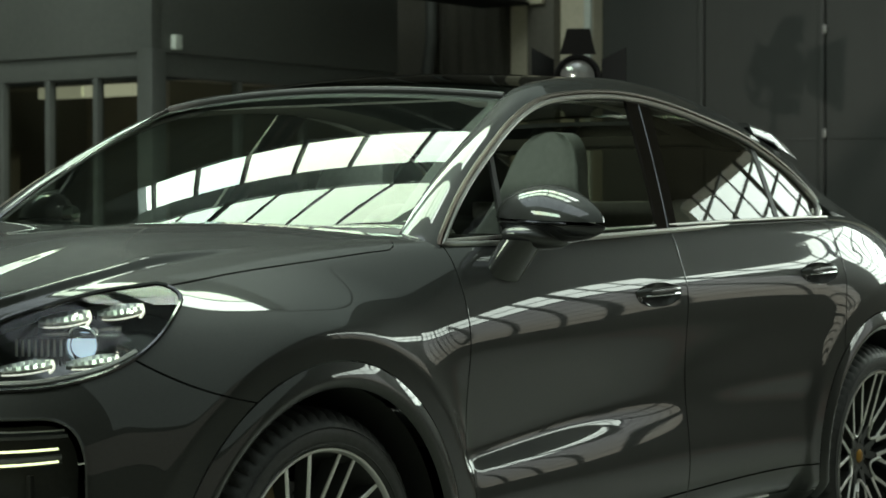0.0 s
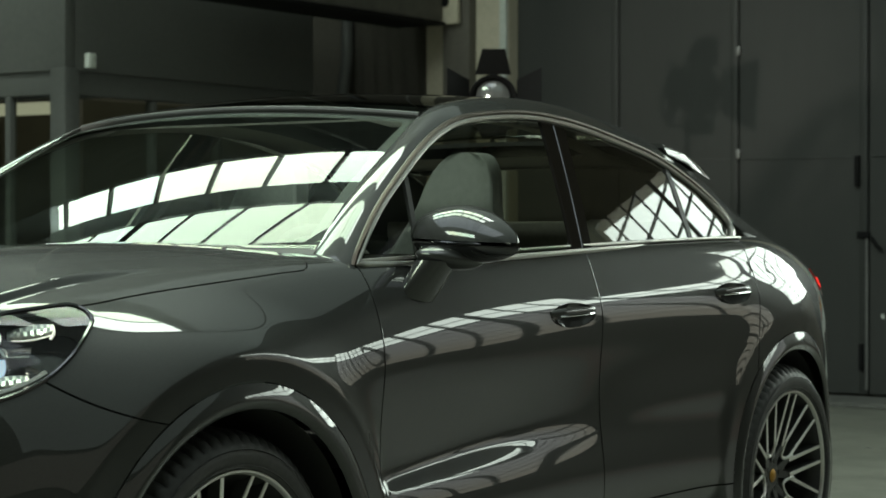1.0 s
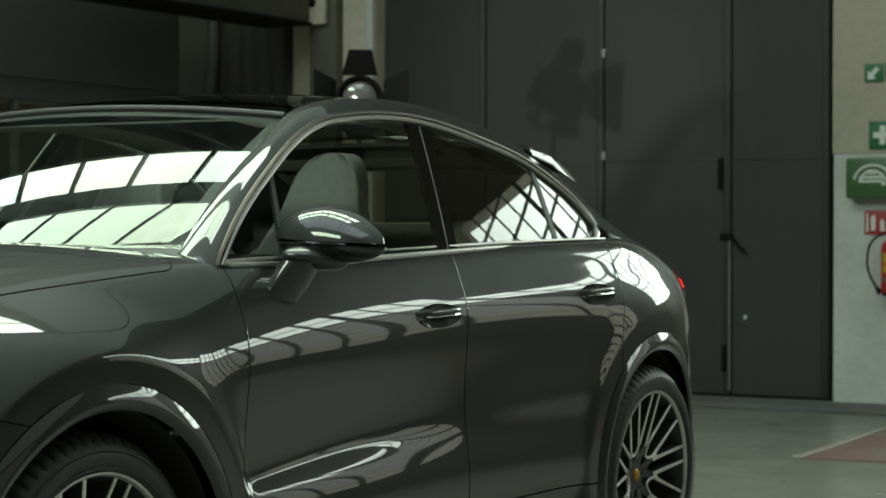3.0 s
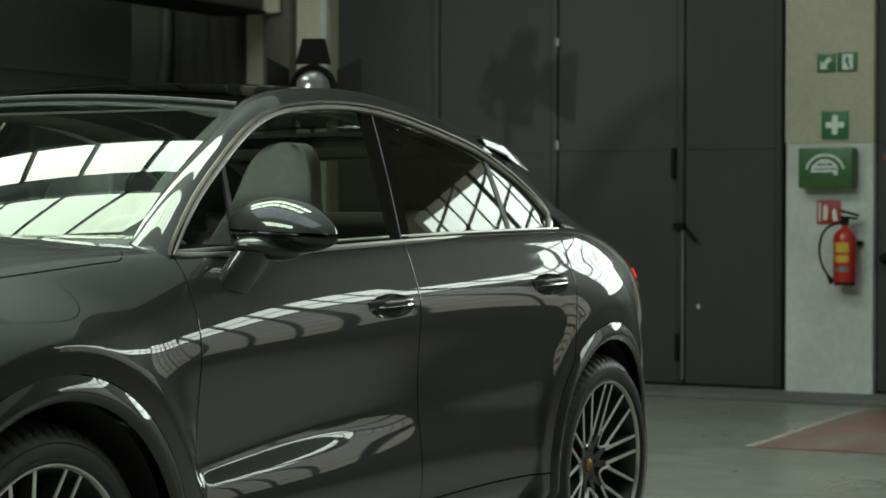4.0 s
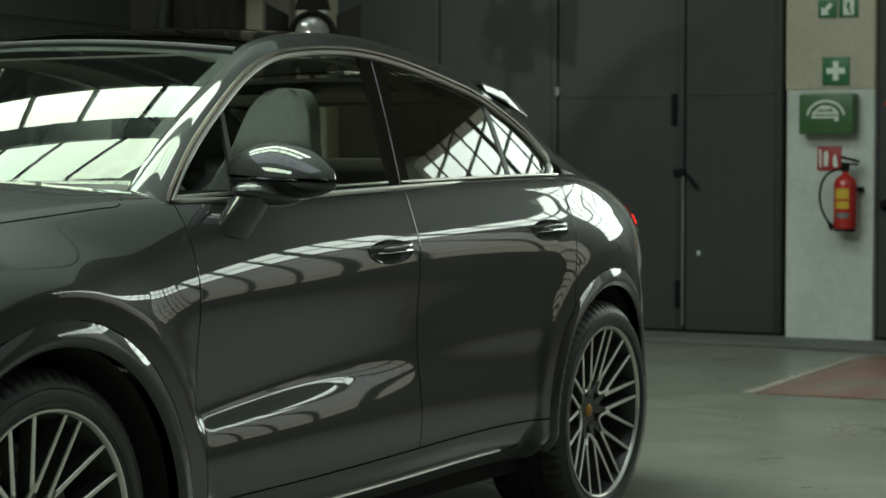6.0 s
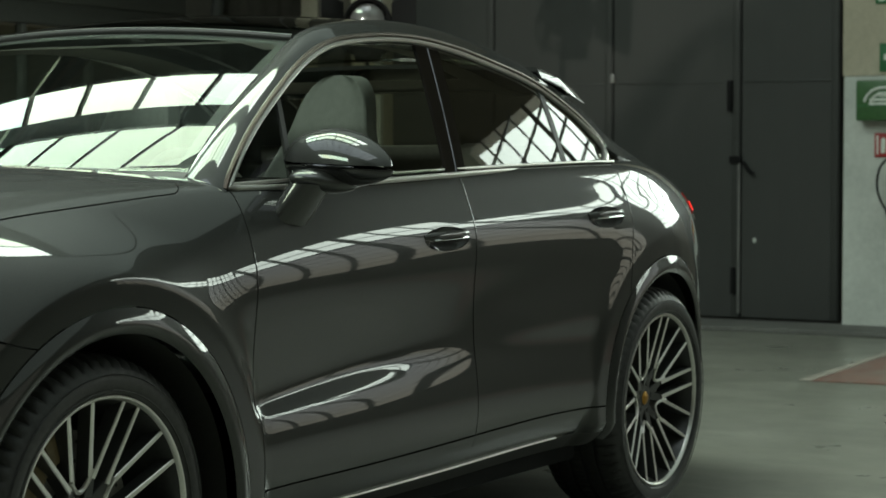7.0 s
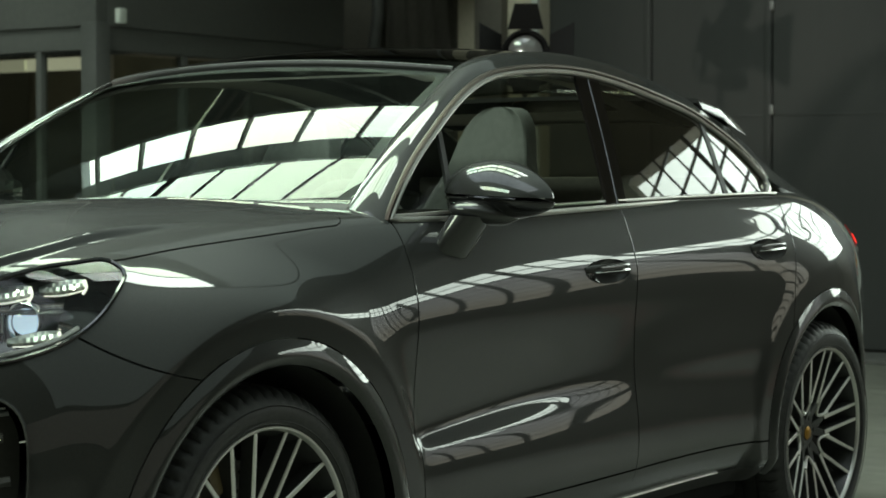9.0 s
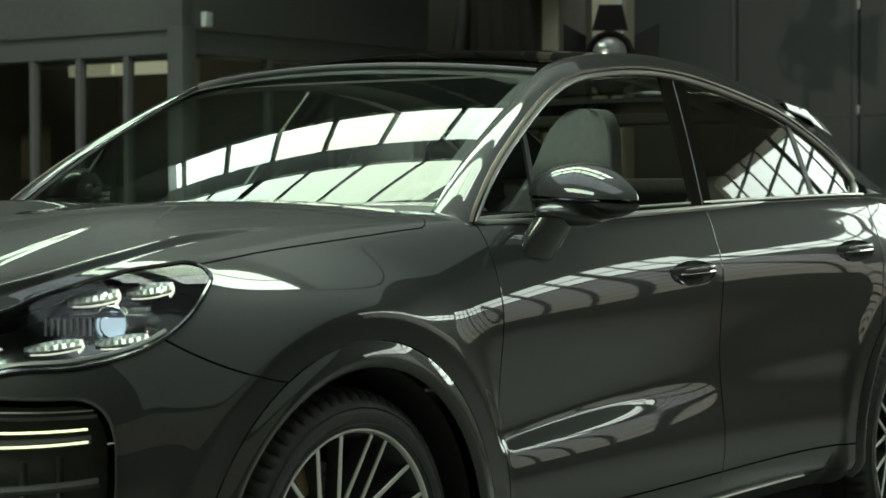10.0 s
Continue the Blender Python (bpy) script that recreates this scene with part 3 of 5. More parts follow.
    for x0, x1, y0, y1 in ((.37, .62, -.62, .02), (.33, .52, .0, .60)):
        c0, c1 = windscreen(np.array(y0 / .75), np.array(.06)), windscreen(np.array(y1 / .75), np.array(.05))
        part("wiper", tube([c0 + np.array([-.01, 0, -.012]), (c0 + c1) / 2 + np.array([-.02, 0, -.004]), c1 + np.array([-.02, 0, -.012])], .006), SATIN_BLACK, car)

    # side windows
    loop = dlo_loop(220)
    field = inside(loop)
    gx, gz = np.meshgrid(np.linspace(.55, 2.85, 200), np.linspace(1.09, 1.55, 60), indexing="ij")
    gp = np.stack([gx, -glass_half(gx, gz), gz], -1)
    side = grid_sheet(gp, np.zeros((200, 60, 2)))
    if side.nor[3000][1] > 0:
        side = grid_sheet(gp, np.zeros((200, 60, 2)), flip=True)
    side = side.trim(lambda x, y, z, u, v: field(x, z))
    lean = lambda z, x0, x1: x0 + (x1 - x0) * (z - 1.145) / .37
    strips = [("quarter_light", -9, lambda z: .832 + .42 * (z - 1.117), GLASS_SIDE), ("front_window", lambda z: .846 + .42 * (z - 1.117), lambda z: lean(z, 1.597, 1.756), GLASS_SIDE),
              ("rear_window_pane", lambda z: lean(z, 1.714, 1.900), lambda z: 2.420 + .32 * (z - 1.167), GLASS_REAR), ("rear_quarter_light", lambda z: 2.444 + .32 * (z - 1.167), 9, GLASS_REAR)]
    for name, lo, hi, mat in strips:
        q = side
        if callable(lo):
            q = q.trim(lambda x, y, z, u, v: x - lo(z))
        if callable(hi):
            q = q.trim(lambda x, y, z, u, v: hi(z) - x)
        for h in (q, q.mirrored()):
            ob = part(name, h.mesh(name, mat), None, car)
            ob.visible_shadow = False
    for name, lo, hi, mat, off in (("b_pillar_front", lambda z: lean(z, 1.599, 1.758), lambda z: lean(z, 1.652, 1.826), PILLAR_BLACK, .004),
                                   ("b_pillar_rear", lambda z: lean(z, 1.660, 1.834), lambda z: lean(z, 1.712, 1.898), PILLAR_BLACK, .003),
                                   ("window_divider", lambda z: .830 + .42 * (z - 1.117), lambda z: .848 + .42 * (z - 1.117), SATIN_BLACK, .004),
                                   ("window_divider", lambda z: 2.416 + .32 * (z - 1.167), lambda z: 2.448 + .32 * (z - 1.167), SATIN_BLACK, .003)):
        q = side.trim(lambda x, y, z, u, v: x - lo(z)).trim(lambda x, y, z, u, v: hi(z) - x).moved(off)
        for h in (q, q.mirrored()):
            part(name, h.mesh(name, mat, .01), None, car)
    for sgn in (1, -1):
        run = [(lean(z, 1.656, 1.830), sgn * (-glass_half(lean(z, 1.656, 1.830), z) - .004), z) for z in np.linspace(1.145, 1.515, 24)]
        part("pillar_seal", tube(run, .0030, 8), GLOSS_BLACK, car, "glossy black seal between the door frames")
        pts = [(x, sgn * (-glass_half(x, z) - .007), z) for x, z in loop]
        part("window_trim", tube(pts, [.0078 + .0050 * max(0, 1 - math.hypot((x - 2.78) / .22, (z - 1.20) / .13)) for x, z in loop], 8, True), ALU_SATIN, car, "satin aluminium trim round the side windows")
        wide = []
        for i, (x, z) in enumerate(loop):
            t = loop[(i + 1) % len(loop)] - loop[i - 1]
            nx, nz = -t[1], t[0]
            k = .0125 / math.hypot(nx, nz)
            wide.append((x + nx * k, sgn * (-glass_half(x, z) - .006), z + nz * k))
        up = [i for i, (x, z) in enumerate(loop) if not (z < 1.122 + (x - .585) * .027 and .60 < x < 2.74)]
        run = [wide[i] for i in up]
        part("window_surround", tube(run, .0080, 8), TRIM_BRONZE, car, "darker satin trim above the side windows")

    # bright strip along the belt line
    us_b = np.linspace(6.28, 9.92, 90)
    belt_line = body_points(us_b, np.array([.957]))[:, 0]
    for sgn in (1, -1):
        part("belt_trim", tube([(x, sgn * (y - .003), z + .005) for x, y, z in belt_line], .0048, 8), ALU_SATIN, car, "satin aluminium strip along the belt line")

    # door handles: a dished recess with a grip across it
    for h, grip in zip(handles, grips):
        bowl = body.trim(lambda *a: -grip(*a) * .04)
        r = np.hypot((bowl.co[:, 0] - h[0]) / h[2], (bowl.co[:, 2] - h[1]) / h[3])
        bowl.co = bowl.co - bowl.nor * (.026 * np.sqrt(np.clip(1 - r ** 2, 0, 1)))[:, None]
        tilt = np.stack([-(bowl.co[:, 0] - h[0]) / h[2] * .5, -np.ones(len(r)), -(bowl.co[:, 2] - h[1]) / h[3] * .8], -1)
        bowl.nor = tilt / np.linalg.norm(tilt, axis=1, keepdims=True)
        y0 = body.co[np.argmin(np.hypot(body.co[:, 0] - h[0], body.co[:, 2] - h[1]) + 9 * (body.co[:, 1] > 0)), 1]
        for sgn in (1, -1):
            hand = part("door_handle", (bowl if sgn > 0 else bowl.mirrored()).mesh("door_handle", PAINT), None, car, "painted door handle in a dished recess")
            n = 25
            pts, rad = [], []
            for i in range(n):
                c = -1 + 2 * i / (n - 1)
                pts.append((h[0] + c * .120, sgn * (y0 - .016 * (1 - c ** 4) + .004), h[1] + .010 + .02 * c * .12))
                rad.append(.0125 * max(.25, (1 - c ** 6)) ** .5)
            part("grip", tube(pts, rad, 12, flat=.75), PAINT, hand)
            part("grip_edge", tube([(q[0] * .96 + h[0] * .04, q[1] - sgn * .0105, q[2] - .009) for q in pts[2:-2]], .0022, 6), CHROME, hand, "thin bright edge")

    # bright rod in place of the highlight low on the sill
    rail_pts = []
    for u in np.linspace(6.45, 8.95, 60):
        c = body_points(np.array([u]), np.array([.052]))[0, 0]
        rail_pts.append((c[0], c[1] - .004, c[2]))
    for sgn in (1, -1):
        part("sill_highlight", tube([(x, y * sgn, z) for x, y, z in rail_pts], .0036, 8), ALU_SATIN, car, "bright rod standing in for the highlight on the sill edge")
    # underside
    part("underbody", box(3.6, 1.50, .16, Matrix.Translation((1.45, 0, .30)), .02), BLACK_METAL, car)
    part("floor_pan", box(2.0, 1.72, .10, Matrix.Translation((1.45, 0, .27)), .02), BLACK_METAL, car)

    # headlamps
    cover = body.trim(lambda x, y, z, u, v: in_lamp(u * U_SCALE, v) - .001)
    bowl = cover.moved(-.075)
    loop = []
    lamp_curve = curve_through([(a * U_SCALE, b) for a, b in HEADLAMP], 90, True)
    for a, b in lamp_curve:
        loop.append(body_points(np.array([a / U_SCALE]), np.array([b]))[0, 0])
    for sgn in (1, -1):
        m = Matrix.Diagonal((1, sgn, 1, 1))
        q = cover if sgn > 0 else cover.mirrored()
        lamp = part("headlamp", (bowl if sgn > 0 else bowl.mirrored()).mesh("headlamp", GLOSS_BLACK), None, car, "black headlamp housing with a lit projector")
        ob = part("lamp_cover", q.mesh("lamp_cover", GLASS_LAMP), None, lamp, "clear moulded cover")
        ob.visible_shadow = False
        wall = bmesh.new()
        ring = [(wall.verts.new((x, y * sgn, z)), wall.verts.new((x + .035, (y + .04) * sgn, z - .03))) for x, y, z in loop]
        for (a, b), (c, d) in zip(ring, ring[1:] + ring[:1]):
            wall.faces.new((a, c, d, b))
        part("lamp_wall", wall, GLOSS_BLACK, lamp)
        part("lamp_rim", tube([(x - .001, (y - .001) * sgn, z) for x, y, z in loop], .005, 6, True), GLOSS_BLACK, lamp)
        low = [p for p, (a, b) in zip(loop, lamp_curve) if b < .905 and a < 3.75 * U_SCALE]
        low.sort(key=lambda p: p[1])
        part("lower_strip", tube([(x + .012, (y + .012) * sgn, z + .012) for x, y, z in low], .006, 6), ALU_SATIN, lamp, "bright strip along the lower edge")
        # projector: a ring, a lens and the glow behind it
        face = m @ Matrix.Translation((-0.543, -0.758, 0.921)) @ Vector((-.90, -.50, .03)).to_track_quat("Z", "Y").to_matrix().to_4x4()
        pr = bmesh.new()
        spun([(-.03, .036), (.004, .036), (.009, .033), (.004, .029), (-.03, .028)], 40, "z", pr)
        pr.transform(face @ Matrix.Diagonal((1, 1.12, 1, 1)))
        proj = part("projector", pr, CHROME, lamp, "bright projector ring")
        ln = bmesh.new()
        spun([(.018 * (1 - (r / .028) ** 2), max(r, .0004)) for r in np.linspace(0, .028, 10)], 36, "z", ln)
        ln.transform(face @ Matrix.Diagonal((1, 1.12, 1, 1)))
        part("lens", ln, LENS, proj, "cold bluish projector lens")
        gl = bmesh.new()
        bmesh.ops.create_circle(gl, cap_ends=True, segments=32, radius=.027, matrix=face @ Matrix.Translation((0, 0, -.012)))
        part("lens_glow", gl, LED_BLUE, proj, "cold white light source")
        # four daytime running blocks: tapered bright wings with fine ribs and a lit edge
        for n, (cx, cy, cz, sx, sy) in enumerate(((-0.545, -0.708, 0.973, .105, .036), (-0.437, -0.761, 0.985, .095, .034), (-0.555, -0.798, 0.889, .105, .030), (-0.657, -0.711, 0.880, .115, .030))):
            turn = m @ Matrix.Translation((cx, cy, cz)) @ Vector((-.66, -.72, .25)).to_track_quat("Z", "Y").to_matrix().to_4x4()
            block = bmesh.new()
            rows = []
            for i in range(15):
                f = i / 14
                tall = sy * (.20 + .80 * math.sin(math.pi * (.12 + .70 * f)))
                dip = -.006 * math.sin(math.pi * f) - (.0025 if i % 2 else 0)
                rows.append([block.verts.new((-sx / 2 + sx * f, -tall / 2 + tall * g + .014 * (f - .5), dip + .010 * (1 - (2 * g - 1) ** 2) + (.004 if j == 1 else 0))) for j, g in enumerate((0, .3, .62, 1))])
            for p, q in zip(rows, rows[1:]):
                for j in range(3):
                    block.faces.new((p[j], q[j], q[j + 1], p[j + 1]))
            bmesh.ops.solidify(block, geom=block.faces[:], thickness=.004)
            block.transform(turn)
            bmesh.ops.recalc_face_normals(block, faces=block.faces)
            piece = part("reflector_block", block, LAMP_CRYSTAL, lamp, "clear ribbed light block", smooth=False)
            tip = [turn @ v for v in (Vector((sx * .42, -sy * .45, .008)), Vector((sx * .50, -sy * .1, .010)), Vector((sx * .46, sy * .42, .008)))]
            part("lit_edge", tube(curve_through(tip, 8), .0032, 6), LAMP_LIT, piece, "lit edge of the light block")
            low = [turn @ Vector((-sx / 2 + sx * f, -sy * (.18 + .30 * math.sin(math.pi * (.12 + .70 * f))) + .014 * (f - .5), .004)) for f in np.linspace(.1, .95, 10)]
            part("light_line", tube(low, .0016, 6), LAMP_LIT, piece, "thin lit line")
        for cx, cy, cz in ((-0.526, -0.724, 0.982), (-0.422, -0.778, 0.985)):
            bm = bmesh.new()
            bmesh.ops.create_uvsphere(bm, u_segments=10, v_segments=6, radius=.0022, matrix=m @ Matrix.Translation((cx - .012, cy - .012, cz)))
            part("led", bm, LED_POINT, lamp, "bright white light point")
        rb = bmesh.new()
        for i in range(8):
            box(.004, .004, .034, m @ Matrix.Translation((-.628 + .008 * i, -.656 - .010 * i, .916)), .0008, rb)
        part("cooling_ribs", rb, ALU_SATIN, lamp)
        # shelf between the upper and lower blocks
        sh = box(.15, .17, .006, m @ Matrix.Translation((-.500, -.710, .953)) @ pose(0, 0, 0, 0, -12, 40), .002)
        part("lamp_shelf", sh, GLOSS_BLACK, lamp)

    # lower intake with two light bars
    back = body.trim(lambda x, y, z, u, v: in_intake(u * U_SCALE, v) + .004).moved(-.10)
    edge = [body_points(np.array([a / U_SCALE]), np.array([b]))[0, 0] for a, b in curve_through([(a * U_SCALE, b) for a, b in INTAKE], 80, True)]
    for sgn in (1, -1):
        intake = part("air_intake", (back if sgn > 0 else back.mirrored()).mesh("air_intake", SATIN_BLACK), None, car, "black front air intake with lit bars")
        wall = bmesh.new()
        ring = [(wall.verts.new((x, y * sgn, z)), wall.verts.new((x + .07, (y + .07) * sgn, z))) for x, y, z in edge]
        for (a, b), (c, d) in zip(ring, ring[1:] + ring[:1]):
            wall.faces.new((a, c, d, b))
        part("intake_wall", wall, SATIN_BLACK, intake)
        part("intake_edge", tube([(x, y * sgn, z) for x, y, z in edge], .004, 6, True), PAINT, intake)
        for v0, name, mat, rad, push, end in ((.748, "light_bar", LED_WHITE, .0022, .012, 3.03), (.718, "light_bar", LED_WHITE, .0022, .012, 3.03), (.776, "slat", GLOSS_BLACK, .010, .02, 3.10), (.784, "slat_edge", ALU_SATIN, .0016, .014, 3.08),
                                      (.690, "slat", SATIN_BLACK, .010, .03, 3.05), (.555, "slat", SATIN_BLACK, .010, .03, 3.1), (.43, "slat", SATIN_BLACK, .010, .03, 3.08)):
            pts = []
            for u in np.linspace(1.7, end, 24):
                c = body_points(np.array([u]), np.array([v0 - .040 * (u - 2.37) + (0 if v0 > .7 else .03)]))[0, 0]
                pts.append((c[0] + push, (c[1] + push) * sgn, c[2]))
            part(name, tube(pts, rad, 8), mat, intake, "glowing pale light bar" if "light" in name else "")
        mesh_back = bmesh.new()
        for k in range(4):
            u = 2.0 + .27 * k
            c = body_points(np.array([u]), np.array([.50]))[0, 0]
            box(.012, .012, .20, Matrix.Translation((c[0] + .06, (c[1] + .06) * sgn, c[2])), .002, mesh_back)
        part("intake_grid", mesh_back, SATIN_BLACK, intake)

    # tail lamps
    tl = body.trim(lambda x, y, z, u, v: u - 11.55).trim(lambda x, y, z, u, v: v - .785).trim(lambda x, y, z, u, v: .862 - v).moved(.003)
    for q in (tl, tl.mirrored()):
        part("tail_lamp", q.mesh("tail_lamp", LAMP_RED, .006), None, car, "red tail lamp")
    tg = body.trim(lambda x, y, z, u, v: u - 11.75).trim(lambda x, y, z, u, v: v - .812).trim(lambda x, y, z, u, v: .835 - v).trim(lambda x, y, z, u, v: 12.7 - u).moved(.006)
    for q in (tg, tg.mirrored()):
        part("tail_light_strip", q.mesh("tail_light_strip", LED_RED, .003), None, car, "thin lit red strip")

    # roof spoiler
    sp = bmesh.new()
    rows = []
    for i in range(23):
        c = max(-1, min(1, -1 + 2 * (i - 1) / 20))
        end = i in (0, 22)
        y = c * (.640 if end else .62)
        lift = .018 * (1 - c * c) - (.031 if end else 0)
        thin = .5 if end else 1
        x0 = 2.63 - .06 * (1 - c * c)
        rows.append([sp.verts.new((x0 + dx, y, z + lift - (0 if top else .013 * (thin - 1)))) for dx, z, top in ((0, 1.484, 1), (.16, 1.458, 1), (.31, 1.408, 1), (.315, 1.397, 0), (.15, 1.442, 0), (0, 1.470, 0))])
    for a, b in zip(rows, rows[1:]):
        for j in range(6):
            sp.faces.new((a[j], b[j], b[(j + 1) % 6], a[(j + 1) % 6]))
    sp.faces.new(rows[0])
    sp.faces.new(rows[-1][::-1])
    bmesh.ops.recalc_face_normals(sp, faces=sp.faces)
    part("roof_spoiler", sp, PAINT, car)

    build_mirrors(car)
    build_cabin(car)
    for x, z, camber, phase, sgn in ((0, .383, .8, 3, 1), (WHEELBASE, .374, 1.6, -11, 1), (0, .383, .8, 12, -1), (WHEELBASE, .374, 1.6, 25, -1)):
        build_wheel(car, x, z, camber, phase, sgn)
    return car, body


def build_mirrors(car):
    """Door mirrors: a painted cap over a dark shell on a stalk."""
    def shell(top, n=48, k=16):
        bm = bmesh.new()
        rings = []
        for i in range(n):
            a = 2 * math.pi * i / n
            ring = []
            for j in range(k + 1):
                b = math.pi / 2 * j / k
                ca, sa = math.cos(a), math.sin(a)
                rx = .100 if ca < 0 else .062
                ry = .166 if sa < 0 else .172
                e = 1.12 if sa < 0 else .90
                px = rx * math.copysign(abs(ca) ** e, ca) * math.cos(b) ** .86
                py = ry * math.copysign(abs(sa) ** e, sa) * math.cos(b) ** .92
                lean = .02 * (1 if top else -1) * math.sin(b)
                pz = (.088 if top else -.050) * math.sin(b) * (1 - .30 * max(0, -py / ry) ** 1.4)
                ring.append(bm.verts.new((px + (.012 if top else .0) * math.sin(b), py + lean * .6, pz)))
            rings.append(ring)
        for i in range(n):
            p, q = rings[i], rings[(i + 1) % n]
            for j in range(k):
                bm.faces.new((p[j], q[j], q[j + 1], p[j + 1]))
        bmesh.ops.remove_doubles(bm, verts=bm.verts, dist=1e-5)
        bmesh.ops.recalc_face_normals(bm, faces=bm.faces)
        return bm

    for sgn in (1, -1):
        base = Matrix.Diagonal((1, sgn, 1, 1)) @ Matrix.Translation((.888, -.978, 1.168)) @ pose(0, 0, 0, 2.5, 0, -10)
        cap = shell(True)
        cap.transform(base @ Matrix.Translation((0, 0, .004)))
        ob = part("door_mirror", cap, PAINT, car, "door mirror with a painted cap")
        low = shell(False)
        low.transform(base @ Matrix.Translation((.004, 0, -.006)))
        part("mirror_shell", low, GLOSS_BLACK, ob, "dark lower shell")
        gap = shell(True)
        gap.transform(base @ Matrix.Translation((.002, 0, -.006)) @ Matrix.Diagonal((.975, .975, .13, 1)))
        part("mirror_gap", gap, SATIN_BLACK, ob)
        ind = tube([base @ Vector((-.099 * math.cos(a) ** .9 - .001, .12 * math.sin(a) - .01, -.001)) for a in np.linspace(-.9, .9, 20)], .0035, 6)
        part("indicator_strip", ind, GLOSS_BLACK, ob, "slim dark indicator strip")
        face = box(.006, .19, .075, base @ Matrix.Translation((.050, .02, .006)), .03)
        part("mirror_glass", face, CHROME, ob)
        st = bmesh.new()
        n = 12
        rings = []
        for i in range(n):
            f = i / (n - 1)
            c = Vector((.762 + .030 * f, -.893 - .052 * f, 1.018 + .098 * f))
            wx, wy = .066 - .006 * f, .034 + .012 * f
            rings.append([st.verts.new((c.x + wx * math.copysign(abs(math.cos(a)) ** .75, math.cos(a)), (c.y + wy * math.sin(a)) * sgn, c.z - .22 * wx * math.cos(a) * (1 - .5 * f))) for a in np.linspace(0, 2 * math.pi, 24, endpoint=False)])
        for p, q in zip(rings, rings[1:]):
            for k in range(24):
                st.faces.new((p[k], p[(k + 1) % 24], q[(k + 1) % 24], q[k]))
        st.faces.new(rings[0])
        st.faces.new(rings[-1][::-1])
        bmesh.ops.recalc_face_normals(st, faces=st.faces)
        arm = bmesh.new()
        bmesh.ops.create_uvsphere(arm, u_segments=32, v_segments=16, radius=1, matrix=Matrix.Diagonal((1, sgn, 1, 1)) @ Matrix.Translation((.832, -.962, 1.128)) @ pose(0, 0, 0, 3, 5, -24) @ Matrix.Diagonal((.098, .064, .031, 1)))
        bmesh.ops.recalc_face_normals(arm, faces=arm.faces)
        part("mirror_arm", arm, PAINT, ob)
        part("mirror_foot", st, PAINT, ob)
        if sgn < 0:
            # the far mirror is folded in
            hinge = Matrix.Translation((.79, .90, 0))
            ob.matrix_world = hinge @ pose(0, 0, 0, 0, 0, -62) @ hinge.inverted()


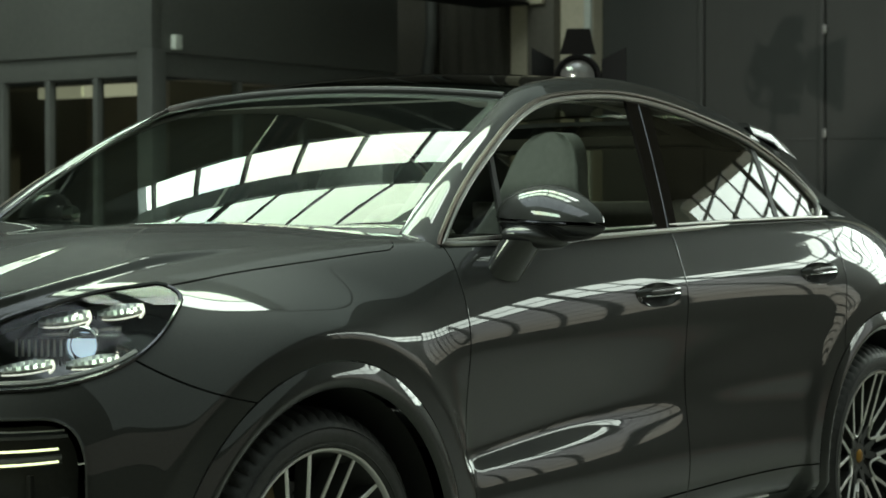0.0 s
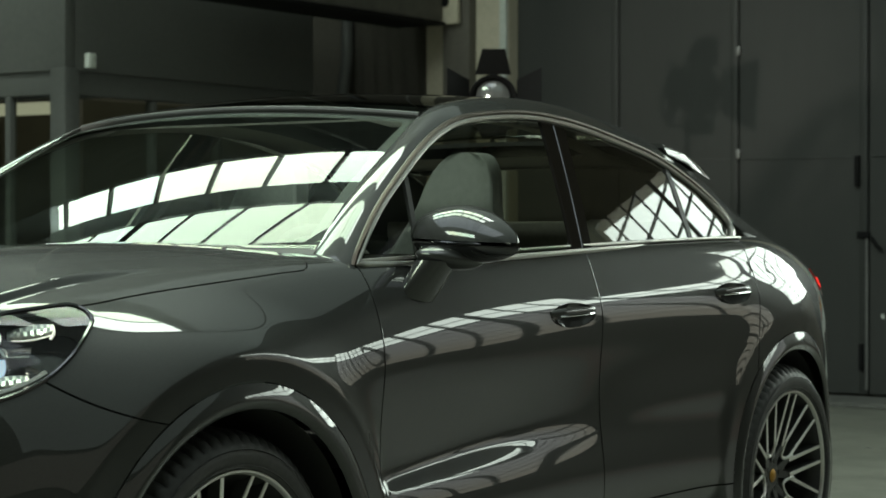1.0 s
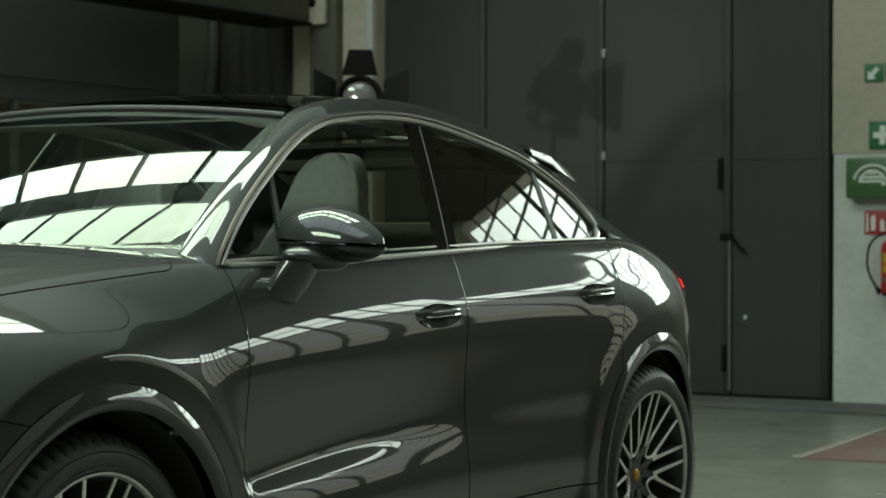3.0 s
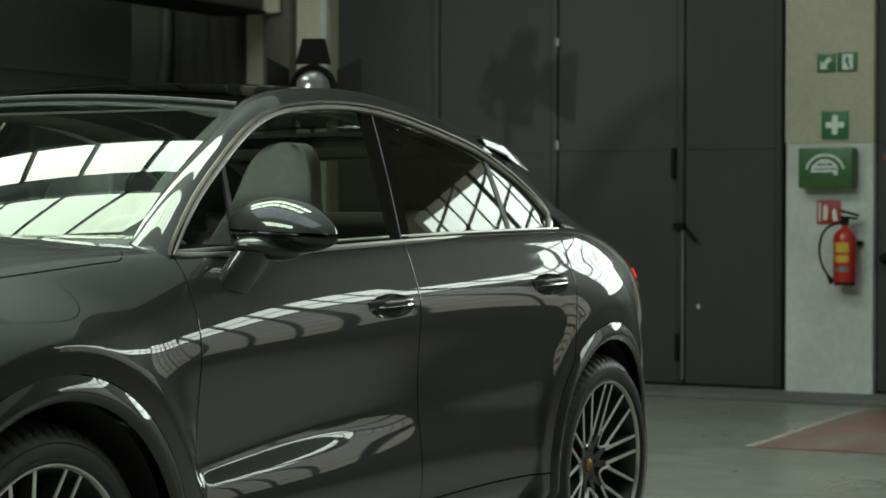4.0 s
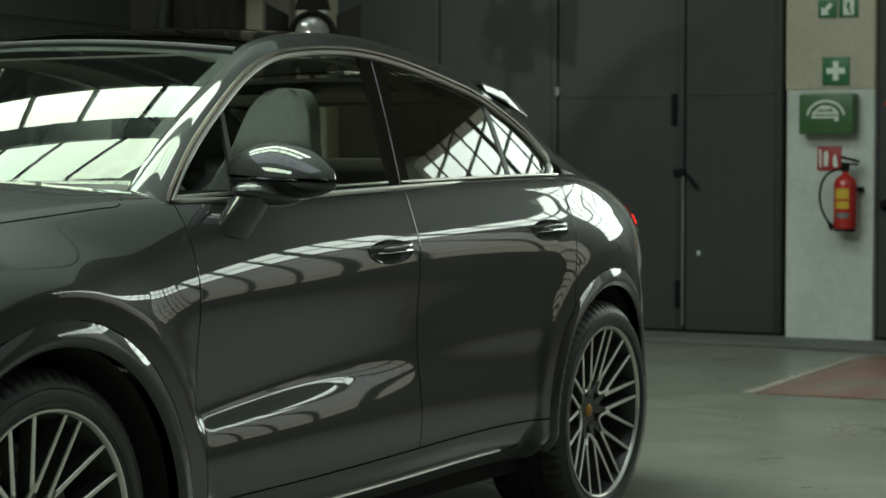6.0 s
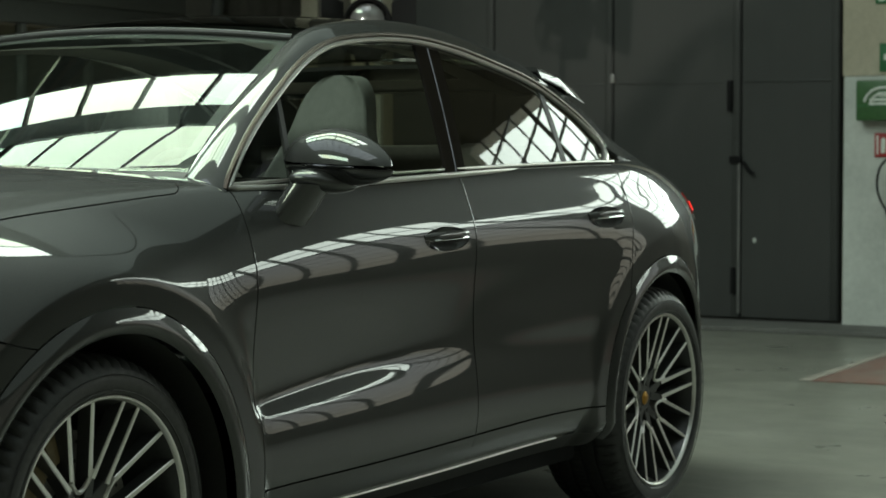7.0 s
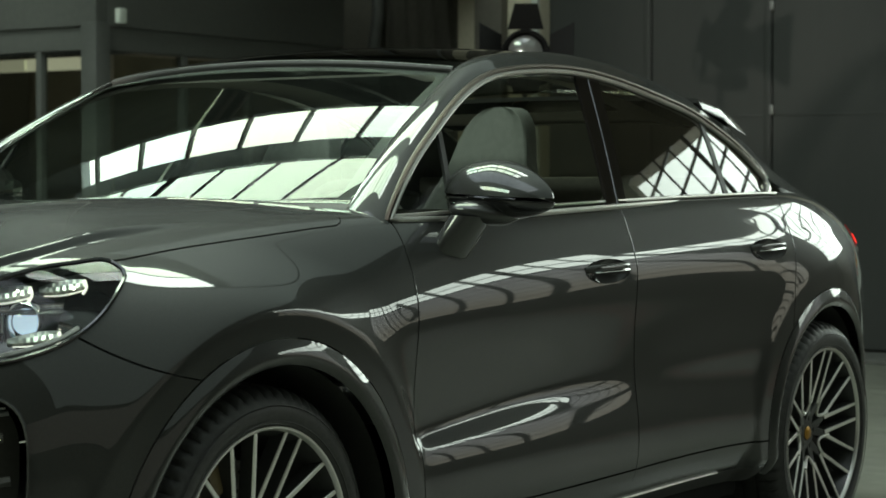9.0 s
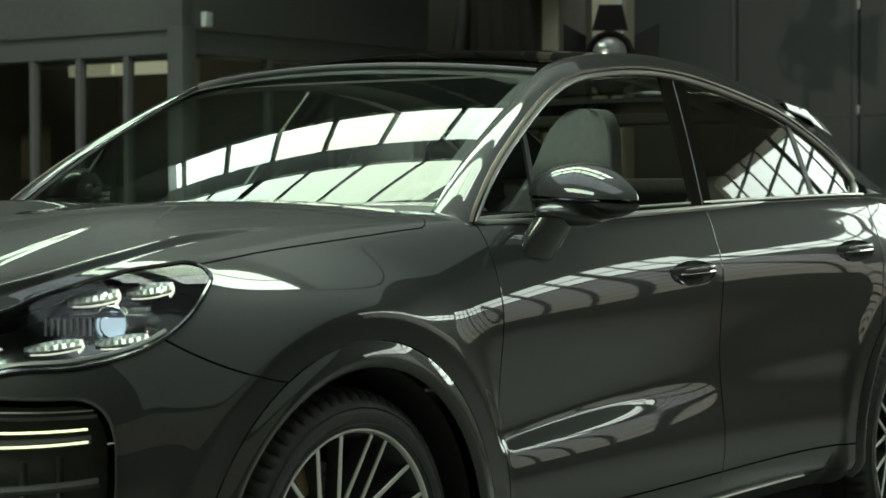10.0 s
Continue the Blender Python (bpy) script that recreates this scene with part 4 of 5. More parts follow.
def build_cabin(car):
    """Seats, dashboard and lining as far as the glass shows them."""
    cab = part("cabin", box(2.3, 1.56, .05, Matrix.Translation((1.85, 0, .62)), .01), CABIN, car)
    for sgn in (1, -1):
        part("door_card", box(2.0, .05, .46, Matrix.Translation((1.62, sgn * .80, .86)), .02), CABIN, cab)
    part("dashboard", box(.52, 1.48, .22, Matrix.Translation((.80, 0, 1.0)) @ pose(0, 0, 0, 0, -6, 0), .06), CABIN, cab)
    part("instrument_hood", box(.18, .36, .08, Matrix.Translation((.92, -.37, 1.115)), .035), CABIN, cab)
    wheel = bmesh.new()
    spun([(.016 * math.sin(a), .185 + .016 * math.cos(a)) for a in np.linspace(0, 2 * math.pi, 12, endpoint=False)], 40, "x", wheel, True)
    box(.02, .34, .05, Matrix(), .008, wheel)
    wheel.transform(Matrix.Translation((1.12, -.37, 1.03)) @ pose(0, 0, 0, 0, -24, 0))
    part("steering_wheel", wheel, CABIN, cab)
    lining = bmesh.new()
    rows = []
    for f in np.linspace(0, 1, 20):
        x = 1.18 + 1.45 * f
        top = 1.500 + .045 * math.sin(math.pi * min(f * 1.15, 1)) - .09 * f * f
        rows.append([lining.verts.new((x, y, top - (.02 if abs(y) > .5 else 0))) for y in (-.60, -.54, -.46, -.2, 0, .2, .46, .54, .60)])
    for a, b in zip(rows, rows[1:]):
        for k in range(8):
            if 2 <= k <= 5 and 1.36 < a[0].co.x < 2.4:
                continue
            lining.faces.new((a[k], a[k + 1], b[k + 1], b[k]))
    bmesh.ops.solidify(lining, geom=lining.faces[:], thickness=.012)
    part("headlining", lining, HEADLINER, cab)
    part("parcel_shelf", box(.80, 1.25, .03, Matrix.Translation((3.25, 0, 1.06)), .01), CABIN, cab)
    part("parcel_bulkhead", box(.05, 1.4, .62, Matrix.Translation((2.95, 0, .92)), .01), CABIN, cab)
    for x, y, w in ((1.53, -.37, .46), (1.53, .37, .46), (2.50, -.36, .56), (2.50, .36, .56)):
        front = x < 2
        st = bmesh.new()
        rows = []
        prof = [(.62, .46), (.80, .50), (1.0, .48), (1.12, .41), (1.20, .34), (1.27, .28), (1.33, .25), (1.375, .215), (1.405, .17), (1.425, .115), (1.435, .04)]
        if not front:
            prof = [(.62, .56), (.85, .56), (1.0, .54), (1.08, .48), (1.14, .30), (1.20, .25), (1.235, .14)]
        for z, wd in prof:
            lean = (z - .62) * .36
            thick = .085 if z < 1.2 else .06
            ring = []
            for k in range(28):
                a = 2 * math.pi * k / 28
                cx, cy = math.cos(a), math.sin(a)
                ring.append(st.verts.new((x + .05 + lean + thick * math.copysign(abs(cx) ** .7, cx) - .04 * abs(cy) ** 3 * (1 if front else .3), y + wd / 2 * math.copysign(abs(cy) ** .6, cy), z)))
            rows.append(ring)
        for p, q in zip(rows, rows[1:]):
            for k in range(28):
                st.faces.new((p[k], p[(k + 1) % 28], q[(k + 1) % 28], q[k]))
        st.faces.new(rows[0][::-1])
        st.faces.new(rows[-1])
        bmesh.ops.recalc_face_normals(st, faces=st.faces)
        seat = part("seat", st, LEATHER, cab, "pale grey leather seat with one-piece backrest")
        part("seat_cushion", box(.52, w, .16, Matrix.Translation((x - .18, y, .70)) @ pose(0, 0, 0, 0, 8, 0), .05), LEATHER, seat)


def build_wheel(car, x, z, camber, phase, sgn):
    """A wheel with V spokes, built lying in its own plane with the outside towards -y."""
    m = Matrix.Translation((x, (-.938 if x < 1 else -.955) * sgn, z)) @ (pose(0, 0, 0, camber, 0, 0) if sgn > 0 else pose(0, 0, 0, -camber, 0, 180))
    prof = [(-.002, .292), (-.010, .302), (-.013, .316), (-.011, .330), (-.003, .347), (.010, .362), (.024, .3705), (.040, .3745), (.062, .3765), (.064, .370), (.072, .370), (.074, .377),
            (.112, .3785), (.114, .371), (.124, .371), (.126, .3785), (.162, .3785), (.164, .371), (.174, .371), (.176, .3785), (.214, .377), (.216, .370), (.224, .370), (.226, .3765), (.250, .373), (.268, .360), (.280, .330), (.270, .292)]
    tyre = bmesh.new()
    steps = 264
    rings = []
    for i in range(steps):
        a = 2 * math.pi * i / steps
        ring = []
        for t, r in prof:
            if (i % 4 == 0) and (.008 < t < .062 or .235 < t < .27):
                r -= .010
            if (i % 4 == 0) and .126 <= t <= .162:
                r -= .004
            ring.append(tyre.verts.new((r * math.sin(a), t, r * math.cos(a))))
        rings.append(ring)
    for i in range(steps):
        p, q = rings[i], rings[(i + 1) % steps]
        for j in range(len(prof) - 1):
            tyre.faces.new((p[j], q[j], q[j + 1], p[j + 1]))
    tyre.transform(m)
    bmesh.ops.recalc_face_normals(tyre, faces=tyre.faces)
    wheel = part("wheel", tyre, RUBBER, car, "low-profile tyre on a V-spoke alloy wheel")
    ridge = bmesh.new()
    spun([(t, r) for t, r in ((-.0125, .3335), (-.0145, .3350), (-.0125, .3365))], 96, "y", ridge)
    spun([(t, r) for t, r in ((-.0100, .2985), (-.0125, .3000), (-.0120, .3020))], 96, "y", ridge)
    ridge.transform(m)
    part("sidewall_ridge", ridge, RUBBER, wheel)
    lip = spun([(.004, .2785), (-.003, .2810), (-.006, .2840), (-.006, .2885), (-.001, .2915), (.006, .2920)], 128)
    lip.transform(m)
    part("rim_lip", lip, ALU, wheel, "machined bright rim edge")
    barrel = spun([(.005, .2786), (.03, .268), (.10, .256), (.20, .252), (.26, .27)], 96)
    barrel.transform(m)
    part("rim_barrel", barrel, WHEEL_GREY, wheel)
    disc = spun([(.105, .08), (.105, .205), (.140, .205), (.140, .08)], 72, close=True)
    disc.transform(m)
    part("brake_disc", disc, STEEL, wheel)
    holes = bmesh.new()
    for i in range(36):
        a = 2 * math.pi * i / 36
        for r in (.125 + .012 * (i % 3), .172 + .008 * (i % 2)):
            bmesh.ops.create_circle(holes, cap_ends=True, segments=8, radius=.0045, matrix=m @ Matrix.Translation((r * math.sin(a), .1035, r * math.cos(a))) @ pose(0, 0, 0, 90, 0, 0))
    tagged(part("disc_holes", holes, SATIN_BLACK, wheel), kind="stuff")
    cal = bmesh.new()
    for i in range(9):
        a = radians(-118 + 11 * i)
        box(.07, .11, .045, Matrix.Translation((.205 * math.sin(a), .105, .205 * math.cos(a))) @ pose(0, 0, 0, 0, math.degrees(a) - 90, 0), .012, cal)
    cal.transform(m)
    part("brake_caliper", cal, CALIPER, wheel, "ochre brake caliper")

    def bar(bm, a, b, wa, wb, depth):
        """A spoke from a to b: bright flat face, dark tapered flanks."""
        a, b = Vector(a), Vector(b)
        side = (b - a).cross(Vector((0, 1, 0))).normalized()
        quad = []
        for c, w in ((a, wa), (b, wb)):
            quad.append([bm.verts.new(c + side * w + Vector((0, .0025, 0))), bm.verts.new(c + side * (w - .002)), bm.verts.new(c - side * (w - .002)), bm.verts.new(c - side * w + Vector((0, .0025, 0))),
                         bm.verts.new(c - side * (w * 1.25) + Vector((0, depth, 0))), bm.verts.new(c + side * (w * 1.25) + Vector((0, depth, 0)))])
        p, q = quad
        for k in range(6):
            f = bm.faces.new((p[k], p[(k + 1) % 6], q[(k + 1) % 6], q[k]))
            f.material_index = 0 if k in (0, 1, 2) else 1
        bm.faces.new(p[::-1]).material_index = 1
        bm.faces.new(q).material_index = 1

    polar = lambda r, deg, t: (r * math.sin(radians(deg)), t, r * math.cos(radians(deg)))
    heart = [phase + 36 * i + (1.5 if i % 2 == 0 else -1.5) for i in range(10)]
    for i, c in enumerate(heart):
        bm = bmesh.new()
        for off in (-11, 11):
            bar(bm, polar(.104, c + off * .20, .040), polar(.279, c + off, .004), .0074, .0058, .036)
        inner = c + (13 if i % 2 == 0 else -13)
        bar(bm, polar(.040, inner, .058), polar(.116, c, .0405), .017, .0105, .03)
        for f in bm.faces[-8:]:
            f.material_index = 1
        bm.transform(m)
        bmesh.ops.recalc_face_normals(bm, faces=bm.faces)
        part("spoke", bm, [ALU, WHEEL_GREY], wheel, "V-shaped spoke, machined face and dark flanks", smooth=False)
        if i % 2:
            d = heart[(i + 1) % 10] + (360 if i == 9 else 0)
            run = [polar(r, c + (d - c) * f, t) for f, r, t in ((.04, .126, .036), (.12, .104, .042), (.28, .086, .048), (.5, .080, .050), (.72, .086, .048), (.88, .104, .042), (.96, .126, .036))]
            bend = tube(curve_through(run, 22), .0058, 6)
            bend.transform(m)
            part("pocket_edge", bend, ALU, wheel, "bright bevelled edge between two spokes")
    hub = spun([(.062, .0005), (.058, .026), (.056, .034), (.058, .050), (.066, .070), (.10, .076)], 48)
    hub.transform(m)
    part("hub", hub, WHEEL_GREY, wheel)
    for i in range(5):
        a = radians(phase + 20 + 72 * i)
        nut = spun([(.054, .0004), (.054, .008), (.07, .010)], 10)
        nut.transform(m @ Matrix.Translation((.050 * math.sin(a), 0, .050 * math.cos(a))))
        part("wheel_nut", nut, SATIN_BLACK, wheel)
    capm = spun([(.048, .0005), (.050, .016), (.056, .023)], 32)
    capm.transform(m)
    part("hub_cap", capm, BADGE_GOLD, wheel, "small gold hub badge")
# ---- the hall ----
def structure(name, bm, material, label, category, smooth=False):
    ob = part(name, bm, material, None, smooth=smooth)
    return tagged(ob, label, category, kind="structure")


def thing(name, label, category, group=""):
    return tagged(new(name), label, category, group)


def at(x, y, z):
    return Matrix.Translation((x, y, z))


FLOOR = hall_floor()
DOOR_GREY = sheet_metal("grey_door_paint", (.021, .0228, .0200), (.030, .0318, .0282))
WALL_CREAM = worn_wall("cream_plaster", (.40, .37, .28), (.52, .47, .36))
PIER_WHITE = worn_wall("dirty_white_paint", (.43, .455, .415), (.58, .605, .555), 1.6)
WALL_DIM = worn_wall("brown_plaster", (.095, .082, .062), (.15, .13, .10))
WALL_BRICK = worn_wall("brown_brick_wall", (.15, .125, .092), (.23, .19, .145))
ROOF_DARK = worn_wall("grey_roof_boards", (.20, .245, .24), (.28, .33, .32), 2.0)
FRAME_DARK = plain("dark_steel_glazing_bars", (.03, .032, .03), .5, grain=20)
OFFICE_GREY = worn_wall("grey_office_panel", (.080, .084, .077), (.105, .11, .10), .8, .6, .08)
BROWN_DARK = worn_wall("dark_brown_recess", (.085, .078, .064), (.12, .11, .09), 1.2)
TAN_INSIDE = worn_wall("tan_office_lining", (.13, .11, .082), (.19, .16, .12), 1.5)
STEEL_GREY = plain("galvanised_steel", (.22, .22, .21), .45, .6, grain=15)
BLACK_METAL = plain("black_lamp_enamel", (.008, .008, .008), .7, grain=40, Specular_IOR_Level=.12)
RED_PAINT = plain("red_cylinder_paint", (.42, .018, .012), .3, grain=30, Coat_Weight=.5)
GREEN_SIGN = plain("green_sign_enamel", (.018, .13, .045), .4, grain=30)
GREEN_BOX = plain("green_plastic_case", (.035, .105, .030), .4, grain=25)
RED_SIGN = plain("red_sign_enamel", (.33, .02, .02), .4, grain=30)
WHITE_SIGN = plain("white_sign_enamel", (.62, .66, .60), .45, grain=30)
YELLOW_LABEL = plain("yellow_label", (.55, .36, .03), .5, grain=30)


def worn_red():
    """Red floor paint, scuffed through to the grey concrete in patches."""
    s = Shade("worn_red_floor_paint")
    red = s.ramp(s.noise(2.5, 5, .6), (.17, .075, .055), (.24, .125, .095), .35, .68)
    grey = s.ramp(s.noise(9, 6, .7), (.15, .15, .13), (.26, .25, .22), .35, .7)
    bare = s.ramp(s.noise(1.1, 7, .72, (.5, 1.6, 1)), (0, 0, 0), (1, 1, 1), .46, .66)
    s.set(Base_Color=s.mix(bare, red, grey), Roughness=.42)
    s.bump(s.noise(35, 4), .1, .003)
    return s.m


RED_FLOOR = worn_red()
WHITE_LINE = worn_wall("worn_white_line", (.22, .21, .18), (.42, .38, .32), 6.0, .6, .1)


OFFICE_GLASS = pane_glass("dull_office_glass", (.72, .72, .64), 1.5, .03)

WALL_X = 10.36
SKY_RADIANCE = 42.5


def sky_pane():
    """Milky wired glass that lets the daylight through, no two panes alike."""
    m = bpy.data.materials.new("wired_glass")
    m.use_nodes = True
    t = m.node_tree
    t.nodes.remove(t.nodes["Principled BSDF"])
    info = t.nodes.new("ShaderNodeObjectInfo")
    r = t.nodes.new("ShaderNodeValToRGB")
    r.color_ramp.elements[0].color, r.color_ramp.elements[1].color = (.86, .97, .92, 1), (.97, .97, .86, 1)
    tr = t.nodes.new("ShaderNodeBsdfTransparent")
    t.links.new(info.outputs["Random"], r.inputs["Fac"])
    t.links.new(r.outputs["Color"], tr.inputs["Color"])
    t.links.new(tr.outputs["BSDF"], t.nodes["Material Output"].inputs["Surface"])
    return m


WIRED = sky_pane()
structure("floor", box(34, 40, .2, at(-3, 0, -.1)), FLOOR, "worn grey sealed concrete hall floor", "floor")


def tall_head(y):
    """Height of the tall window's raked head."""
    return 5.02 - .37 * (y + 3.4)


def wall_with_window(x):
    """The back wall: a row of high windows, one tall opening beside the gates and low ones farther along."""
    w = box(.4, 5.9, 9, at(x + .35, 2.25, 4.5))
    box(.4, 10.2, 9, at(x + .35, -15.0, 4.5), bm=w)
    box(.4, 9.2, 1.0, at(x + .35, -5.30, .50), bm=w)
    for y0, y1, z0, z1 in ((-9.9, -5.2, 4.6, 9), (-5.2, -3.4, 4.35, 9), (-5.2, -3.4, 1.0, 3.8), (-3.4, -.7, 5.1, 9), (-3.4, -.7, 1.0, 1.9)):
        box(.4, y1 - y0, z1 - z0, at(x + .35, (y0 + y1) / 2, (z0 + z1) / 2), bm=w)
    head = [w.verts.new((x + dx, y, z)) for dx in (.15, .55) for y, z in ((-3.4, 5.12), (-.7, 5.12), (-.7, tall_head(-.7)), (-3.4, tall_head(-3.4)))]
    for q in ((0, 1, 2, 3), (7, 6, 5, 4), (0, 3, 7, 4), (1, 5, 6, 2), (3, 2, 6, 7)):
        w.faces.new([head[i] for i in q])
    return w


structure("wall_back", wall_with_window(WALL_X), WALL_DIM, "dull brown plastered hall wall", "wall")
# Unseen wall part, coloured dark so that the hood's reflection stays dim.
structure("wall_back_dark", box(.4, 15.15, 9, at(WALL_X + .35, 12.775, 4.5)), worn_wall("dark_mirrored_wall", (.028, .032, .028), (.045, .050, .043)), "unseen hall wall part, coloured dark for the hood's reflection", "wall")
structure("wall_near", box(.4, 40, 9, at(-20, 0, 4.5)), WALL_BRICK, "brown brick hall wall", "wall")
structure("wall_side_far", box(34, .4, 9, at(-3, 20, 4.5)), WALL_DIM, "dull brown plastered hall wall", "wall")
structure("wall_side_near", box(34, .4, 9, at(-3, -20, 4.5)), worn_wall("dull_cream_plaster", (.30, .29, .245), (.40, .385, .33)), "dull cream plastered hall wall", "wall")
# roof: boards with a glazed ridge over the car
RIDGE_Y0, RIDGE_Y1 = -.46, 7.5
rb = box(10.95, 40, .3, at(-14.525, 0, 8.15))
box(2.4, 40, .3, at(-4.4, 0, 8.15), bm=rb)
box(.55, 40, .3, at(1.575, 0, 8.15), bm=rb)
for y, w in ((-12, 16), (13.75, 12.5)):
    box(4.5, w, .3, at(-.95, y, 8.15), bm=rb)
for y, w in (((RIDGE_Y0 - 20) / 2, RIDGE_Y0 + 20), ((RIDGE_Y1 + 20) / 2, 20 - RIDGE_Y1)):
    box(3.45, w, .3, at(-7.325, y, 8.15), bm=rb)
box(.62, 40, .3, at(3.34, 0, 8.17), bm=rb)
box(6.3, 40, .3, at(7.58, 0, 7.15), bm=rb)
for y, w in (((RIDGE_Y0 - 20) / 2, RIDGE_Y0 + 20), ((RIDGE_Y1 + 20) / 2, 20 - RIDGE_Y1)):
    box(1.25, w, .3, at(2.44, y, 8.15), bm=rb)
    box(1.3, w, .2, at(4.04, y, 7.6) @ pose(0, 0, 0, 0, 51, 0), bm=rb)
structure("ceiling", rb, ROOF_DARK, "grey boarded hall roof with a glazed ridge", "ceiling")
PITCH = .87
RIDGE_LEN = RIDGE_Y1 - RIDGE_Y0
daylight("skylight_low", at(2.44, (RIDGE_Y0 + RIDGE_Y1) / 2, 8.24), 1.16, RIDGE_LEN, SKY_RADIANCE * 1.16 * RIDGE_LEN)
slope = at(4.04, (RIDGE_Y0 + RIDGE_Y1) / 2, 7.58) @ pose(0, 0, 0, 0, 51, 0)
daylight("skylight_high", slope @ at(0, 0, .08), 1.26, RIDGE_LEN, SKY_RADIANCE * 1.26 * RIDGE_LEN)
# Unseen roof light added behind the camera to brighten the car's front.
daylight("skylight_rear", at(-7.325, (RIDGE_Y0 + RIDGE_Y1) / 2, 8.24), 3.3, RIDGE_LEN, SKY_RADIANCE * 1.5 * 3.3 * RIDGE_LEN)
# Added glowing ceiling panel, out of view, that brightens the front wing.
daylight("skylight_dull", at(2.8, -10.0, 6.86), 12.0, 18.6, SKY_RADIANCE * .025 * 12.0 * 18.6, (.82, 1.0, .91))
# Added glowing band on an unseen side wall; it lifts the bumper's reflections.
daylight("side_wall_fill", at(-2.5, -19.74, 4.2) @ pose(0, 0, 0, 90, 0, 0), 22.0, 4.6, SKY_RADIANCE * .012 * 22.0 * 4.6, (1.0, .94, .80))
band = structure("side_fill_frame", box(22.2, .06, .10, at(-2.5, -19.72, 1.88), .004), FRAME_DARK, "frame of an added glowing band on the unseen side wall", "window")
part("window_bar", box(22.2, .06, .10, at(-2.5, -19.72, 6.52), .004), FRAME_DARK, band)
# Smaller added panel that fills a dark notch mirrored on the wing.
daylight("skylight_dull_rear", at(6.75, .72, 6.86), 4.1, 2.76, SKY_RADIANCE * .025 * 4.1 * 2.76, (.82, 1.0, .91))
dull = structure("skylight_5", box(12.1, .06, .10, at(2.8, -.66, 6.84), .004), FRAME_DARK, "frame of an added glowing ceiling panel, out of view", "skylight")
part("glazing_bar", box(12.1, .06, .10, at(2.8, -19.34, 6.84), .004), FRAME_DARK, dull)
for x in (-3.23, 8.83):
    part("glazing_bar", box(.06, 18.6, .10, at(x, -10.0, 6.84), .004), FRAME_DARK, dull)
daylight("skylight_milky", at(-.95, 1.75, 8.24), 4.4, 11.4, SKY_RADIANCE * .14 * 4.4 * 11.4, (.84, .98, 1.0))
mk = structure("skylight_4", box(4.5, .05, .08, at(-.95, -3.98, 8.08), .004), FRAME_DARK, "broad roof light of milky bluish panes", "skylight")
for i in range(12):
    part("glazing_bar", box(4.5, .05, .08, at(-.95, -3.0 + .96 * i, 8.08), .004), FRAME_DARK, mk)
for i in range(5):
    part("glazing_bar", box(.05, 11.5, .07, at(-3.18 + 1.115 * i, 1.75, 8.07), .004), FRAME_DARK, mk)
# The first of these glazes the added roof light behind the camera.
for k, (m, w, shift) in enumerate(((at(-7.325, 0, 8.10), 3.3, .2), (at(2.44, 0, 8.10), 1.22, .49), (at(4.04, 0, 7.58) @ pose(0, 0, 0, 0, 51, 0), 1.30, .74))):
    sk = structure("skylight_%d" % (k + 1), box(.05, RIDGE_LEN, .08, m @ at(w / 2, (RIDGE_Y0 + RIDGE_Y1) / 2, 0), .004), FRAME_DARK, "long roof window of wired glass panes in dark bars", "skylight")
    part("glazing_bar", box(.05, RIDGE_LEN, .08, m @ at(-w / 2, (RIDGE_Y0 + RIDGE_Y1) / 2, 0), .004), FRAME_DARK, sk)
    n = int((RIDGE_LEN - shift) / PITCH)
    for i in range(n + 1):
        y = RIDGE_Y0 + shift + PITCH * i
        wide = 3.0 if (k == 1 and i % 4 == 2) else 1.0
        part("glazing_bar", box(w, .045 * wide, .07, m @ at(0, y, -.02), .004), FRAME_DARK, sk)
        if i < n:
            part("pane", box(w - .05, PITCH - .05, .008, m @ at(0, y + PITCH / 2, .02)), WIRED, sk).visible_shadow = False

# windows beside the gates, out of the camera's view but mirrored in the car
def wall_window(name, y0, y1, z0, z1, cols, rows, label, stout=4):
    """Steel window of many small panes in the back wall."""
    w = structure(name, box(.08, y1 - y0, .07, at(WALL_X + .1, (y0 + y1) / 2, z1), .004), FRAME_DARK, label, "window")
    for i in range(rows):
        part("window_bar", box(.05, y1 - y0, .07 if i == 0 else .035, at(WALL_X + .1, (y0 + y1) / 2, z0 + (z1 - z0) * i / rows), .003), FRAME_DARK, w)
    for i in range(cols + 1):
        part("window_bar", box(.06, .10 if i % stout == 0 else .034, z1 - z0, at(WALL_X + .1, y0 + (y1 - y0) * i / cols, (z0 + z1) / 2), .003), FRAME_DARK, w)
    return w


def window_light(name, y0, y1, z0, z1, radiance, colour=(.87, 1.0, .87)):
    daylight(name, at(WALL_X + .22, (y0 + y1) / 2, (z0 + z1) / 2) @ pose(0, 0, 0, 0, 90, 0), z1 - z0, y1 - y0, radiance * (z1 - z0) * (y1 - y0), colour)


wall_window("window_1", -9.9, -5.2, 3.7, 4.6, 11, 2, "long high hall window with many small panes")
wall_window("window_2", -5.2, -3.4, 3.8, 4.35, 4, 2, "short high hall window with small panes")
wall_window("window_3", -9.9, -5.2, 1.0, 3.7, 11, 6, "wide low hall window towards a brick yard")
window_light("window_light_high", -9.9, -5.2, 3.72, 4.58, SKY_RADIANCE * .5)
window_light("window_light_short", -5.2, -3.4, 3.8, 4.33, SKY_RADIANCE * .55)
window_light("window_light_low", -9.9, -5.2, 1.0, 3.66, 2.2, (.99, .96, .76))
tall = structure("window_4", box(.08, 2.7, .07, at(WALL_X + .1, -2.05, 1.9), .004), FRAME_DARK, "tall steel-framed hall window with a raked head", "window")
